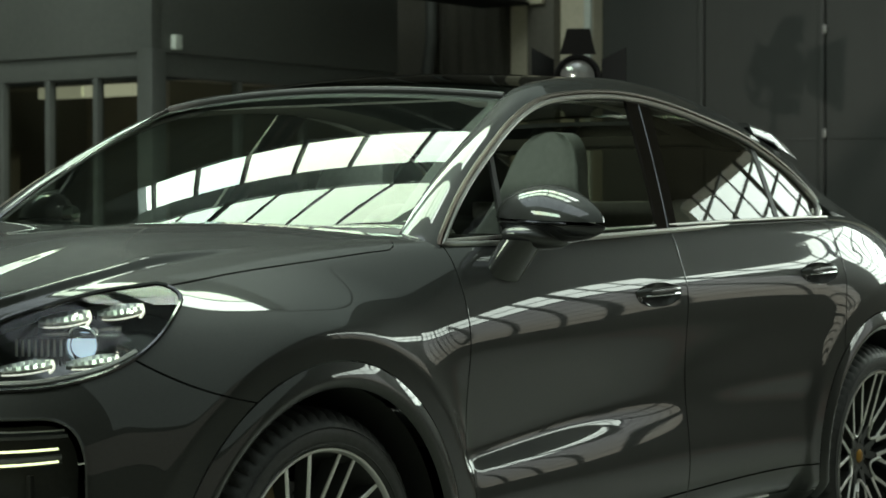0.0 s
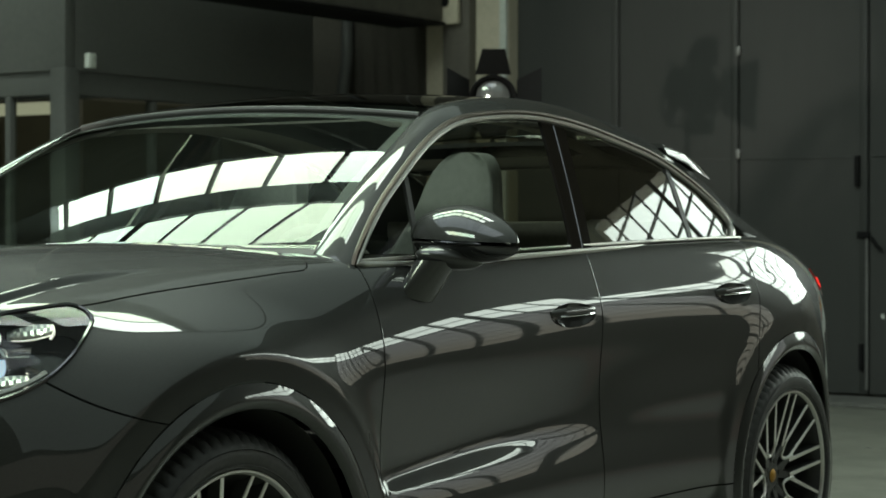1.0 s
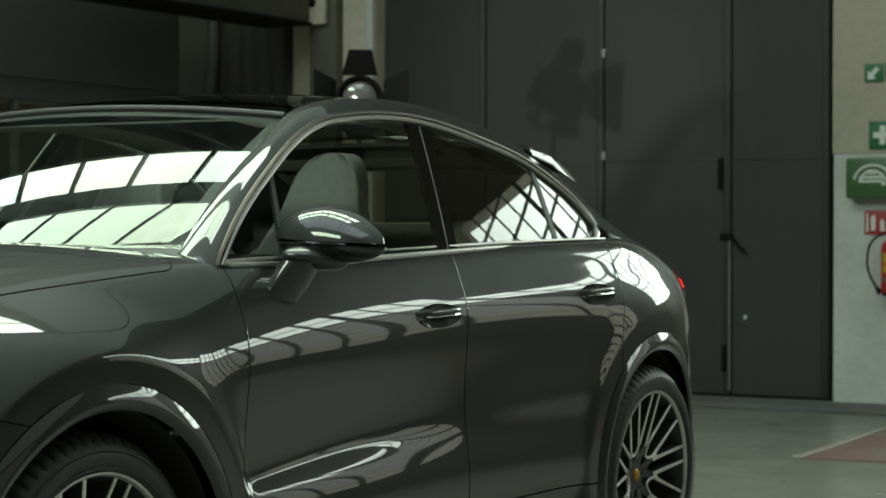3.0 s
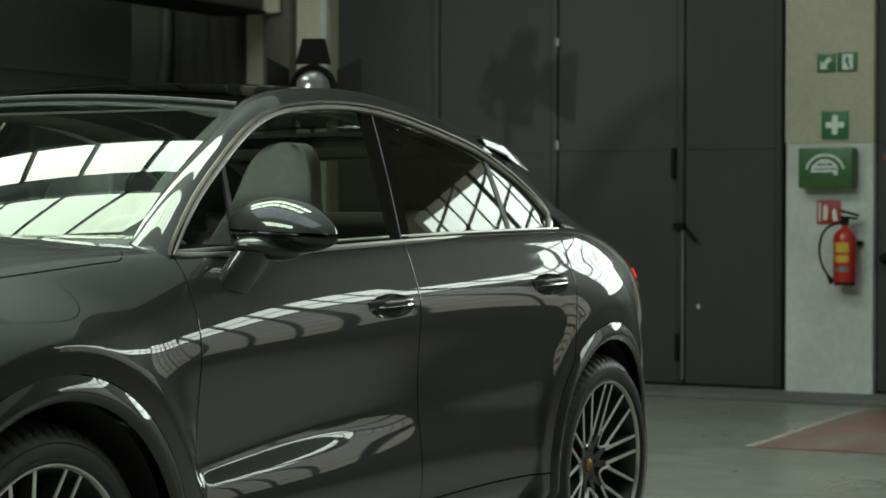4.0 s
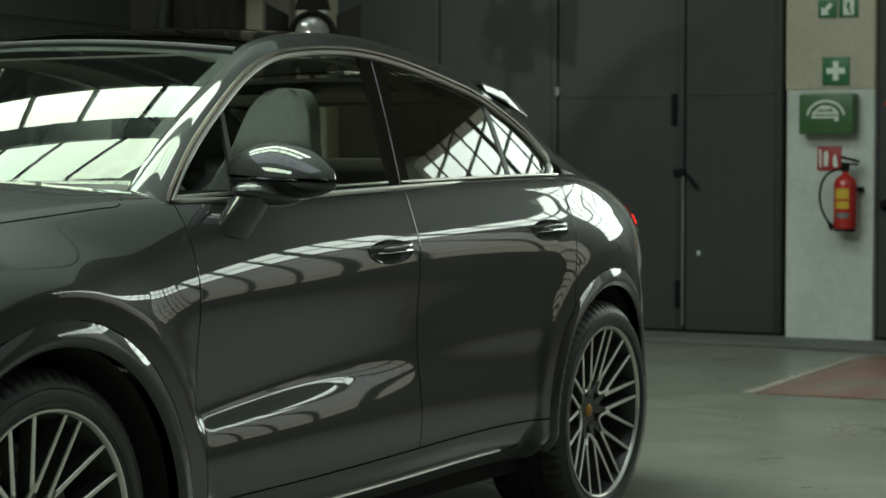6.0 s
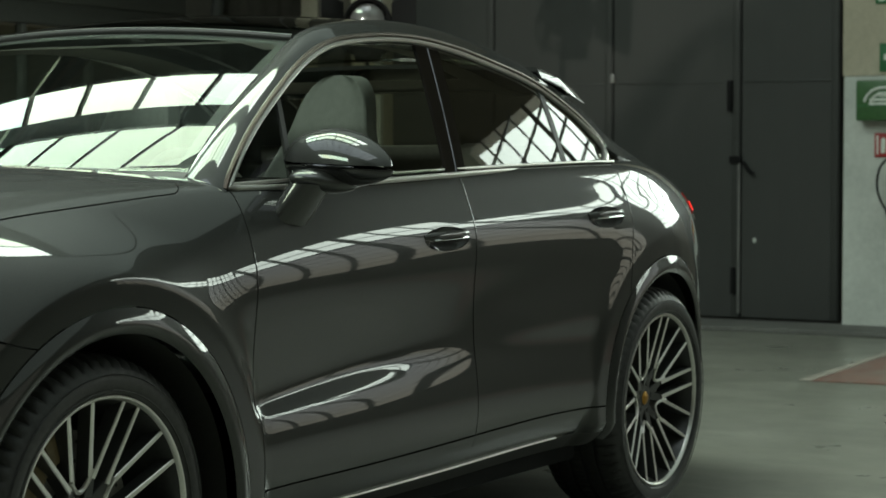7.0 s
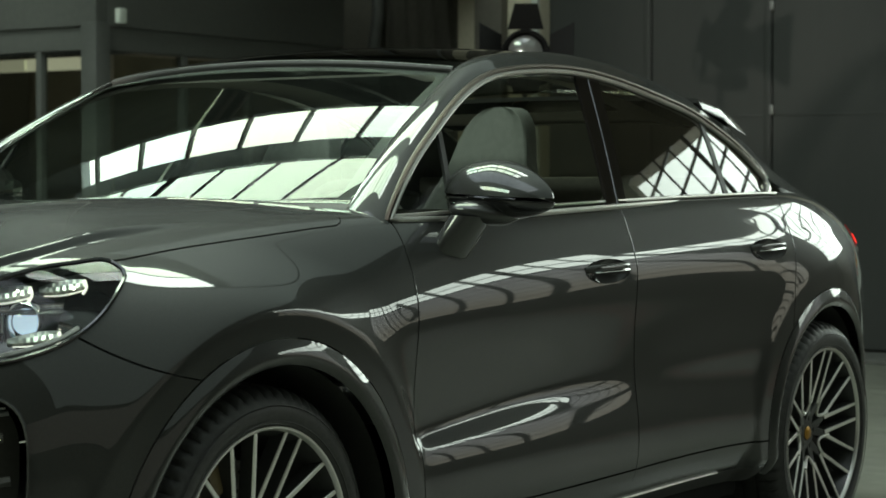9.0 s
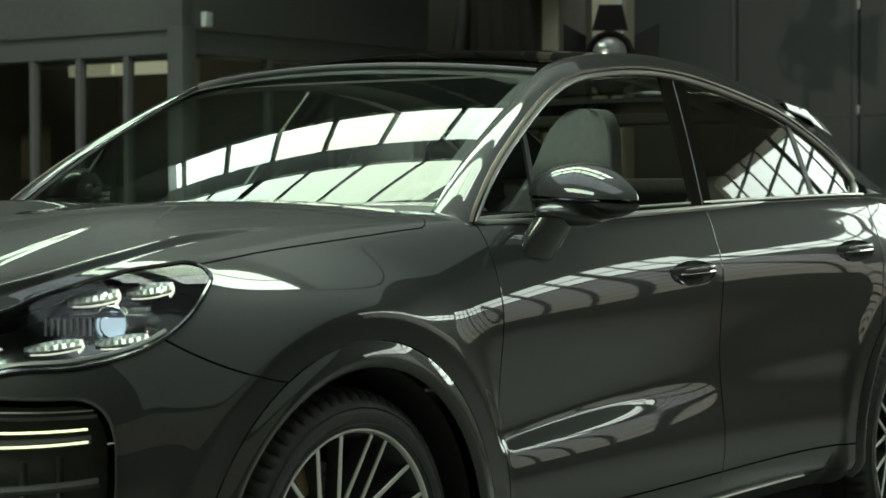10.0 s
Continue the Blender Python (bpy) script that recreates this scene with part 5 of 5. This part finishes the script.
for i in range(1, 10):
    z = 1.9 + .34 * i
    y1 = min(-.7, -3.4 + (5.02 - z) / .37)
    part("window_bar", box(.05, y1 + 3.4, .03, at(WALL_X + .1, (y1 - 3.4) / 2, z), .003), FRAME_DARK, tall)
for i in range(9):
    y = -3.4 + 2.7 * i / 8
    part("window_bar", box(.06, .08 if i % 4 == 0 else .03, tall_head(y) - 1.9, at(WALL_X + .1, y, (1.9 + tall_head(y)) / 2), .003), FRAME_DARK, tall)
daylight("window_light_tall", at(WALL_X + .62, -2.05, 3.05) @ pose(0, 0, 0, 0, 90, 0), 4.1, 2.8, SKY_RADIANCE * .55 * 4.1 * 2.8)

# gates, pier and threshold in the back wall
GATE_X = WALL_X + .02


def gate_leaf(name, y0, y1, z1, label):
    leaf = structure(name, box(.06, y1 - y0 - .006, z1 - .05, at(GATE_X, (y0 + y1) / 2, .05 + (z1 - .05) / 2), .004), DOOR_GREY, label, "door")
    for z in (1.72, 3.0):
        part("panel_joint", box(.008, y1 - y0 - .06, .012, at(GATE_X - .032, (y0 + y1) / 2, z), .002), DOOR_GREY, leaf)
    part("edge_strip", box(.012, .05, z1 - .1, at(GATE_X - .034, y0 + .035, z1 / 2), .003), DOOR_GREY, leaf)
    return leaf


g1 = gate_leaf("door_1", 1.04, 1.765, 4.4, "dark grey painted steel gate leaf, closed")
g2 = gate_leaf("door_2", 1.77, 2.765, 4.4, "dark grey painted steel gate leaf with latch, closed")
g3 = gate_leaf("door_3", 2.77, 3.755, 4.4, "dark grey painted steel gate leaf, closed")
g4 = gate_leaf("door_4", 3.76, 4.66, 4.4, "dark grey painted steel gate leaf, closed")
g5 = gate_leaf("door_5", -.60, .37, 4.4, "dark grey painted steel gate leaf beside the pier")
structure("lintel", box(.3, 5.4, .5, at(WALL_X + .1, 2.0, 4.65), .01), WALL_DIM, "grey beam over the gates", "beam")
for z in (1.76, 2.51, .75):
    h = part("hinge", box(.03, .032, .065, at(GATE_X - .045, 2.765, z), .006), STEEL_GREY, g2, "pale worn hinge")
part("door_handle", box(.04, .035, .22, at(GATE_X - .05, 1.845, 1.62), .008), BLACK_METAL, g2)
part("bolt", box(.035, .03, .19, at(GATE_X - .05, 1.815, .31), .006), BLACK_METAL, g2)
part("bolt_rod", tube([(GATE_X - .045, 1.775, .08), (GATE_X - .045, 1.775, 1.15)], .011), STEEL_GREY, g2)
lat = box(.03, .09, .05, at(GATE_X - .05, 1.80, 1.17), .006)
tube([(GATE_X - .06, 1.74, 1.15), (GATE_X - .075, 1.69, 1.09), (GATE_X - .07, 1.66, 1.07)], .014, bm=lat)
part("latch", lat, BLACK_METAL, g2, "black lever latch")
part("keyhole", box(.01, .022, .03, at(GATE_X - .035, 1.66, .60), .004), WHITE_SIGN, g1)
knob = bmesh.new()
bmesh.ops.create_uvsphere(knob, u_segments=16, v_segments=10, radius=.038, matrix=at(GATE_X - .08, .30, .955))
tube([(GATE_X - .03, .30, .955), (GATE_X - .08, .30, .955)], .014, bm=knob)
part("knob", knob, BLACK_METAL, g5)
part("warning_tag", box(.01, .03, .03, at(GATE_X - .036, .31, 1.64), .004), RED_SIGN, g5)
pier = structure("pier", box(.34, .62, 1.74, at(WALL_X + .10, .685, .87), .012), PIER_WHITE, "plastered pier, lower part dirty white, upper part cream", "pier")
part("upper_pier", box(.336, .63, 2.90, at(WALL_X + .10, .690, 3.19), .012), WALL_CREAM, pier, "cream upper part of the pier")
th = structure("threshold", box(.60, 9.0, .035, at(10.06, 1.6, .0175), .008), worn_wall("threshold_concrete", (.10, .10, .09), (.16, .16, .145)), "low dark concrete threshold along the gates", "threshold")

# signs and safety gear on the pier
PX = WALL_X - .075


def flat_sign(name, y, z, w, h, material, label, marks):
    s = tagged(part(name, box(.008, w, h, at(PX, y, z), .002), material, None), label, "sign")
    for shape, mat in marks:
        part("marking", shape, mat, s)
    return s


def poly_plate(points, x):
    """A thin plate from an outline of (y, z) places."""
    bm = bmesh.new()
    f = bm.faces.new([bm.verts.new((x, y, z)) for y, z in points])
    ex = bmesh.ops.extrude_face_region(bm, geom=[f])
    bmesh.ops.translate(bm, verts=[v for v in ex["geom"] if isinstance(v, bmesh.types.BMVert)], vec=(-.0015, 0, 0))
    bmesh.ops.recalc_face_normals(bm, faces=bm.faces)
    return bm


MX = PX - .0045
arrow = [(.750, 2.245), (.750, 2.305), (.732, 2.290), (.690, 2.332), (.668, 2.310), (.710, 2.268), (.692, 2.250)]
flat_sign("escape_arrow_sign", .707, 2.29, .13, .125, GREEN_SIGN, "green escape sign with a white arrow", [(poly_plate(arrow, MX), WHITE_SIGN)])
door_marks = [(poly_plate([(.520, 2.24), (.595, 2.24), (.595, 2.345), (.520, 2.345)], MX), WHITE_SIGN), (poly_plate([(.535, 2.25), (.548, 2.25), (.575, 2.30), (.560, 2.335), (.548, 2.32), (.552, 2.29)], MX - .002), GREEN_SIGN)]
flat_sign("escape_door_sign", .560, 2.293, .135, .13, GREEN_SIGN, "green escape door sign with a white door shape", door_marks)
cross = [(.665, 1.800), (.625, 1.800), (.625, 1.845), (.580, 1.845), (.580, 1.885), (.625, 1.885), (.625, 1.930), (.665, 1.930), (.665, 1.885), (.710, 1.885), (.710, 1.845), (.665, 1.845)]
flat_sign("first_aid_sign", .645, 1.865, .19, .19, GREEN_SIGN, "green first aid sign with a white cross", [(poly_plate(cross, MX), WHITE_SIGN)])
case = thing("first_aid_case", "green plastic first aid case hung on the pier", "first aid case")
part("case_body", box(.12, .385, .275, at(PX - .058, .675, 1.57), .018), GREEN_BOX, case)
part("case_seam", box(.122, .389, .006, at(PX - .058, .675, 1.535), .001), GREEN_SIGN, case)
arc = bmesh.new()
for r in (.13, .085):
    pts = [(.675 + r * math.cos(a), 1.545 + r * .85 * math.sin(a)) for a in np.linspace(.15, math.pi - .15, 22)]
    tube([(PX - .119, y, z) for y, z in pts], .010, 6, bm=arc)
part("case_print", arc, WHITE_SIGN, case, "pale arched print")
lines = bmesh.new()
for y, z, w, h in ((.690, 1.575, .16, .018), (.690, 1.548, .17, .016), (.680, 1.610, .06, .03), (.60, 1.535, .03, .03)):
    box(.004, w, h, at(PX - .119, y, z), .001, lines)
part("case_lines", lines, WHITE_SIGN, case, "pale illegible print bars")
ext_marks = [(poly_plate([(.755, 1.205), (.742, 1.205), (.742, 1.335), (.755, 1.335)], MX), WHITE_SIGN), (poly_plate([(.725, 1.215), (.695, 1.215), (.690, 1.30), (.705, 1.325), (.725, 1.305)], MX), WHITE_SIGN),
             (poly_plate([(.655, 1.21), (.622, 1.21), (.630, 1.27), (.645, 1.30), (.660, 1.27)], MX), WHITE_SIGN)]
flat_sign("fire_sign", .685, 1.27, .17, .165, RED_SIGN, "red fire extinguisher sign with white pictograms", ext_marks)
ext = thing("fire_extinguisher", "red fire extinguisher with black hose hung on the pier", "extinguisher")
EX, EY = PX - .10, .540
cyl = spun([(.785, .0005), (.785, .060), (.795, .074), (.81, .078), (1.09, .078), (1.125, .068), (1.15, .040), (1.165, .022), (1.19, .020), (1.19, .0005)], 40, "z")
cyl.transform(at(EX, EY, 0))
part("cylinder", cyl, RED_PAINT, ext)
foot = spun([(.775, .060), (.775, .070), (.80, .070)], 32, "z")
foot.transform(at(EX, EY, 0))
part("foot_ring", foot, BLACK_METAL, ext)
for z, h, mat in ((1.03, .07, YELLOW_LABEL), (.955, .05, YELLOW_LABEL), (.885, .035, STEEL_GREY)):
    lab = spun([(z - h / 2, .0785), (z - h / 2, .0795), (z + h / 2, .0795), (z + h / 2, .0785)], 40, "z")
    bmesh.ops.delete(lab, geom=[v for v in lab.verts if v.co.x > -.02 or abs(v.co.y) > .055], context="VERTS")
    lab.transform(at(EX, EY, 0))
    part("label_plate", lab, mat, ext, "worn printed label")
head = box(.045, .05, .05, at(EX, EY, 1.205), .008)
box(.03, .13, .018, at(EX - .005, EY - .035, 1.262) @ pose(0, 0, 0, 14, 0, 0), .006, head)
box(.028, .12, .014, at(EX - .005, EY - .03, 1.232) @ pose(0, 0, 0, 6, 0, 0), .005, head)
part("valve_head", head, BLACK_METAL, ext)
part("hose", tube(curve_through([(EX, EY + .02, 1.20), (EX - .02, EY + .12, 1.16), (EX - .02, EY + .17, 1.04), (EX - .02, EY + .155, .92), (EX - .03, EY + .095, .82)], 30), .0085, 10), BLACK_METAL, ext)
part("nozzle", tube([(EX - .03, EY + .10, .83), (EX - .035, EY + .075, .79)], [.014, .020], 10), BLACK_METAL, ext)
part("bracket", box(.05, .20, .03, at(PX - .02, EY, 1.06), .004), BLACK_METAL, ext)

# red parking field with a white edge line on the floor
rd = structure("floor_marking", box(2.5, 5.2, .003, at(8.40, -2.51, .0035) @ pose(0, 0, 0, 0, 0, 3.6)), RED_FLOOR, "worn red painted field on the floor", "floor marking")
part("edge_line", box(2.5, .06, .003, at(8.24, .12, .005) @ pose(0, 0, 0, 0, 0, 3.6)), WHITE_LINE, rd, "worn pale edge line")

# glazed office in the corner of the hall
OX, OY = 6.74, 6.0
office = tagged(new("office"), "grey partition office with a glazed front in the hall", "office", kind="structure")
HEAD, FASC = 2.12, 2.28
part("corner_post", box(.14, .14, 2.30, at(OX + .06, OY + .06, 1.15), .006), OFFICE_GREY, office)
part("fascia", box(.10, 7.0, 1.5, at(OX + .05, OY + 3.5, FASC + .75), .006), OFFICE_GREY, office, "grey panel above the office windows")
part("fascia", box(2.656, .10, 1.5, at(OX + 1.43, OY + .05, FASC + .75), .006), OFFICE_GREY, office, "grey panel above the office windows")
part("head_rail", box(.08, 7.0, FASC - HEAD - .004, at(OX + .07, OY + 3.5, (FASC + HEAD) / 2), .004), OFFICE_GREY, office)
part("head_rail", box(2.74, .08, FASC - HEAD - .004, at(OX + 1.39, OY + .07, (FASC + HEAD) / 2), .004), OFFICE_GREY, office)
part("parapet", box(.08, 7.0, .8, at(OX + .07, OY + 3.5, .40), .004), OFFICE_GREY, office)
part("parapet", box(2.74, .08, .8, at(OX + 1.39, OY + .07, .40), .004), OFFICE_GREY, office)
part("back_lining", box(.06, 7.0, 2.3, at(OX + 2.6, OY + 3.6, 1.15)), TAN_INSIDE, office)
# Glowing strips added for the pale shapes near the top of the panes.
part("glow_strip", box(.10, .50, .085, at(OX + .56, OY + .92, 2.075), .01), glow("office_strip_glow", (.95, 1.0, .84), .5), office, "pale glowing strip added near the top of the office windows")
part("glow_strip", box(.10, .45, .085, at(OX + .56, OY + 1.42, 2.075), .01), glow("office_strip_glow_dim", (.95, 1.0, .84), .3), office, "pale glowing strip added near the top of the office windows")
part("inner_partition", box(1.6, .06, 2.2, at(OX + 1.7, OY + 3.2, 1.1)), BROWN_DARK, office)
part("wall_picture", box(.02, .34, .42, at(OX + 1.2, OY + 2.75, 1.50), .006), TAN_INSIDE, office, "framed sheet on the inner wall")
for i in range(14):
    y = OY + .565 + .472 * i
    part("mullion", box(.07, .046, HEAD - .8, at(OX + .06, y, (HEAD + .8) / 2), .005), OFFICE_GREY, office)
    ob = part("pane", box(.008, .405, HEAD - .84, at(OX + .07, y - .236, (HEAD + .8) / 2)), OFFICE_GLASS, office)
    ob.visible_shadow = False
for i in range(3):
    x = OX + .93 + .72 * i
    part("mullion", box(.048, .07, HEAD - .8, at(x, OY + .06, (HEAD + .8) / 2), .005), OFFICE_GREY, office)
    ob = part("pane", box(.64, .008, HEAD - .84, at(x - .36, OY + .07, (HEAD + .8) / 2)), OFFICE_GLASS, office)
    ob.visible_shadow = False
tagged(part("junction_box", box(.07, .05, .10, at(OX + .215, OY - .027, 2.355), .008), WHITE_SIGN, None), "small white junction box on the office fascia", "junction box")
# recess between the office and the gates
structure("recess_wall", box(.1, 2.2, 6, at(10.40, 6.55, 3.0)), BROWN_DARK, "dark brown boarded recess wall", "wall")
tagged(part("downpipe", tube([(10.20, 6.235, 0), (10.20, 6.235, 2.3), (10.22, 6.20, 2.6), (10.22, 6.20, 5.5)], .05, 16), plain("dull_grey_pipe", (.075, .078, .072), .55, grain=15), None), "grey downpipe against the dark recess", "pipe")
structure("column_1", box(.2, .28, 6, at(10.34, 5.30, 3.0), .01), WALL_CREAM, "cream plastered column", "column")
structure("column_2", box(.2, .30, 6, at(10.31, 4.805, 3.0), .01), WALL_CREAM, "cream plastered column", "column")
part("corner_bead", box(.04, .06, 6, at(10.20, 4.69, 3.0), .006), PIER_WHITE, bpy.data.objects["column_2"], "paler corner strip")
tagged(part("dark_duct", box(.16, .25, 6, at(10.2, 5.08, 3.0), .01), BROWN_DARK, None), "dark square duct between two columns", "duct")
cloth = bmesh.new()
rows = []
for i in range(41):
    f = i / 40
    rows.append([])
    for j in range(13):
        z = .3 + 2.75 * j / 12
        y = 6.16 - (.79 - .13 * (j / 12) ** 2.2) * f
        rows[-1].append(cloth.verts.new((10.27 + .018 * math.sin(31 * f + .6 * math.sin(3 * z)) * (1 - .4 * j / 12), y, z)))
for p, q in zip(rows, rows[1:]):
    for j in range(12):
        cloth.faces.new((p[j], p[j + 1], q[j + 1], q[j]))
bmesh.ops.solidify(cloth, geom=cloth.faces[:], thickness=.006)
tarp = thing("tarpaulin", "dark brown tarpaulin hung in folds over the recess", "tarpaulin")
part("cloth", cloth, BROWN_DARK, tarp)
part("hanging_rail", tube([(10.27, 6.30, 3.06), (10.27, 5.30, 3.06)], .018, 8), STEEL_GREY, tarp)
duct = thing("air_duct", "long grey-brown air duct hung along the office side", "duct")
part("duct_body", box(4.2, .42, .40, at(7.95, 5.36, 3.025), .03), plain("dull_duct_sheet", (.085, .080, .066), .6, grain=6, vary=.25), duct)
part("duct_lip", box(4.2, .46, .025, at(7.95, 5.36, 2.815), .006), BLACK_METAL, duct)
part("end_plate", box(.05, .40, .46, at(10.08, 5.22, 3.04), .02), WALL_CREAM, duct, "pale end plate")
part("end_port", spun([(0, .0005), (0, .035), (.02, .04)], 20, "x"), BLACK_METAL, duct).location = (10.045, 5.14, 2.98)
for x in (6.1, 8.4, 9.9):
    part("hanger", box(.03, .02, 3.84, at(x, 5.36, 5.09), .003), STEEL_GREY, duct)

# film lamp on a stand behind the car
LAMP = Vector((5.85, 2.06, 1.902))
AIM = (Vector((-1.2, -2.6, .6)) - LAMP).normalized()
turn = AIM.to_track_quat("Z", "Y").to_matrix().to_4x4()
LM = Matrix.Translation(LAMP) @ turn
film = thing("film_lamp", "black film lamp with open barn doors on a stand", "lamp")
bm = spun([(-.26, .0005), (-.26, .085), (-.24, .105), (-.02, .115), (.0, .120), (.0, .105)], 40, "z")
bm.transform(LM)
part("lamp_body", bm, BLACK_METAL, film)
bm = spun([(.030 * (1 - (r / .092) ** 2) - .012, max(r, .0005)) for r in np.linspace(0, .092, 14)], 40, "z")
bm.transform(LM)
part("lamp_lens", bm, plain("stepped_lens_glass", (.22, .23, .22), .16, .6, grain=60), film, "greyish stepped lens")
bm = spun([(-.01, .104), (.02, .118), (.028, .122), (.02, .128), (-.01, .124)], 40, "z", close=True)
bm.transform(LM)
part("lens_ring", bm, BLACK_METAL, film)
for k, (w0, w1, h) in enumerate(((.19, .12, .17), (.20, .36, .25), (.19, .12, .12), (.20, .36, .25))):
    bm = bmesh.new()
    v = [bm.verts.new(q) for q in ((-w0 / 2, 0, 0), (w0 / 2, 0, 0), (w1 / 2, h, 0), (-w1 / 2, h, 0))]
    f = bm.faces.new(v)
    ex = bmesh.ops.extrude_face_region(bm, geom=[f])
    bmesh.ops.translate(bm, verts=[q for q in ex["geom"] if isinstance(q, bmesh.types.BMVert)], vec=(0, 0, .003))
    bmesh.ops.recalc_face_normals(bm, faces=bm.faces)
    bm.transform(LM @ pose(0, 0, 0, 0, 0, 90 * k) @ Matrix.Translation((0, .128, .02)) @ pose(0, 0, 0, (34, 62, 50, 62)[k], 0, 0))
    part("barn_door", bm, BLACK_METAL, film, smooth=False)
part("yoke", tube(curve_through([LM @ Vector(q) for q in ((-.15, 0, -.12), (-.15, -.12, -.12), (0, -.19, -.12), (.15, -.12, -.12), (.15, 0, -.12))], 24), .010, 8), BLACK_METAL, film)
foot = LM @ Vector((0, -.19, -.12))
part("stand_pole", tube([foot, (foot.x, foot.y, .25)], .014, 10), BLACK_METAL, film)
for k in range(3):
    a = radians(30 + 120 * k)
    part("leg", tube([(foot.x, foot.y, .45), (foot.x + .5 * math.cos(a), foot.y + .5 * math.sin(a), .012)], .010, 8), BLACK_METAL, film)
# a second film lamp, out of view before the car, whose beam throws the first one's shadow on the gates
KEY = Vector((-3.10, -.02, 1.25))
beam = bpy.data.lights.new("film_beam", "SPOT")
beam.energy, beam.color, beam.spot_size, beam.spot_blend, beam.shadow_soft_size = 1600, (1.0, .97, .86), radians(12.5), .9, .05
ob = new("film_beam", beam)
ob.matrix_world = look(KEY, (10.33, 2.95, 2.35))
key = thing("film_lamp", "black film lamp on a low stand in front of the car", "lamp")
aim = (Vector((10.33, 2.95, 2.35)) - KEY).normalized().to_track_quat("Z", "Y").to_matrix().to_4x4()
bm = spun([(-.30, .0005), (-.30, .085), (-.28, .105), (-.06, .115), (-.04, .120), (-.04, .105)], 40, "z")
bm.transform(Matrix.Translation(KEY) @ aim)
part("lamp_body", bm, BLACK_METAL, key)
part("stand_pole", tube([KEY + Vector((-.16, 0, -.10)), (KEY.x - .16, KEY.y, .25)], .014, 10), BLACK_METAL, key)
for k in range(3):
    a = radians(30 + 120 * k)
    part("leg", tube([(KEY.x - .16, KEY.y, .45), (KEY.x - .16 + .5 * math.cos(a), KEY.y + .5 * math.sin(a), .012)], .010, 8), BLACK_METAL, key)
car, body_sheet = build_car()
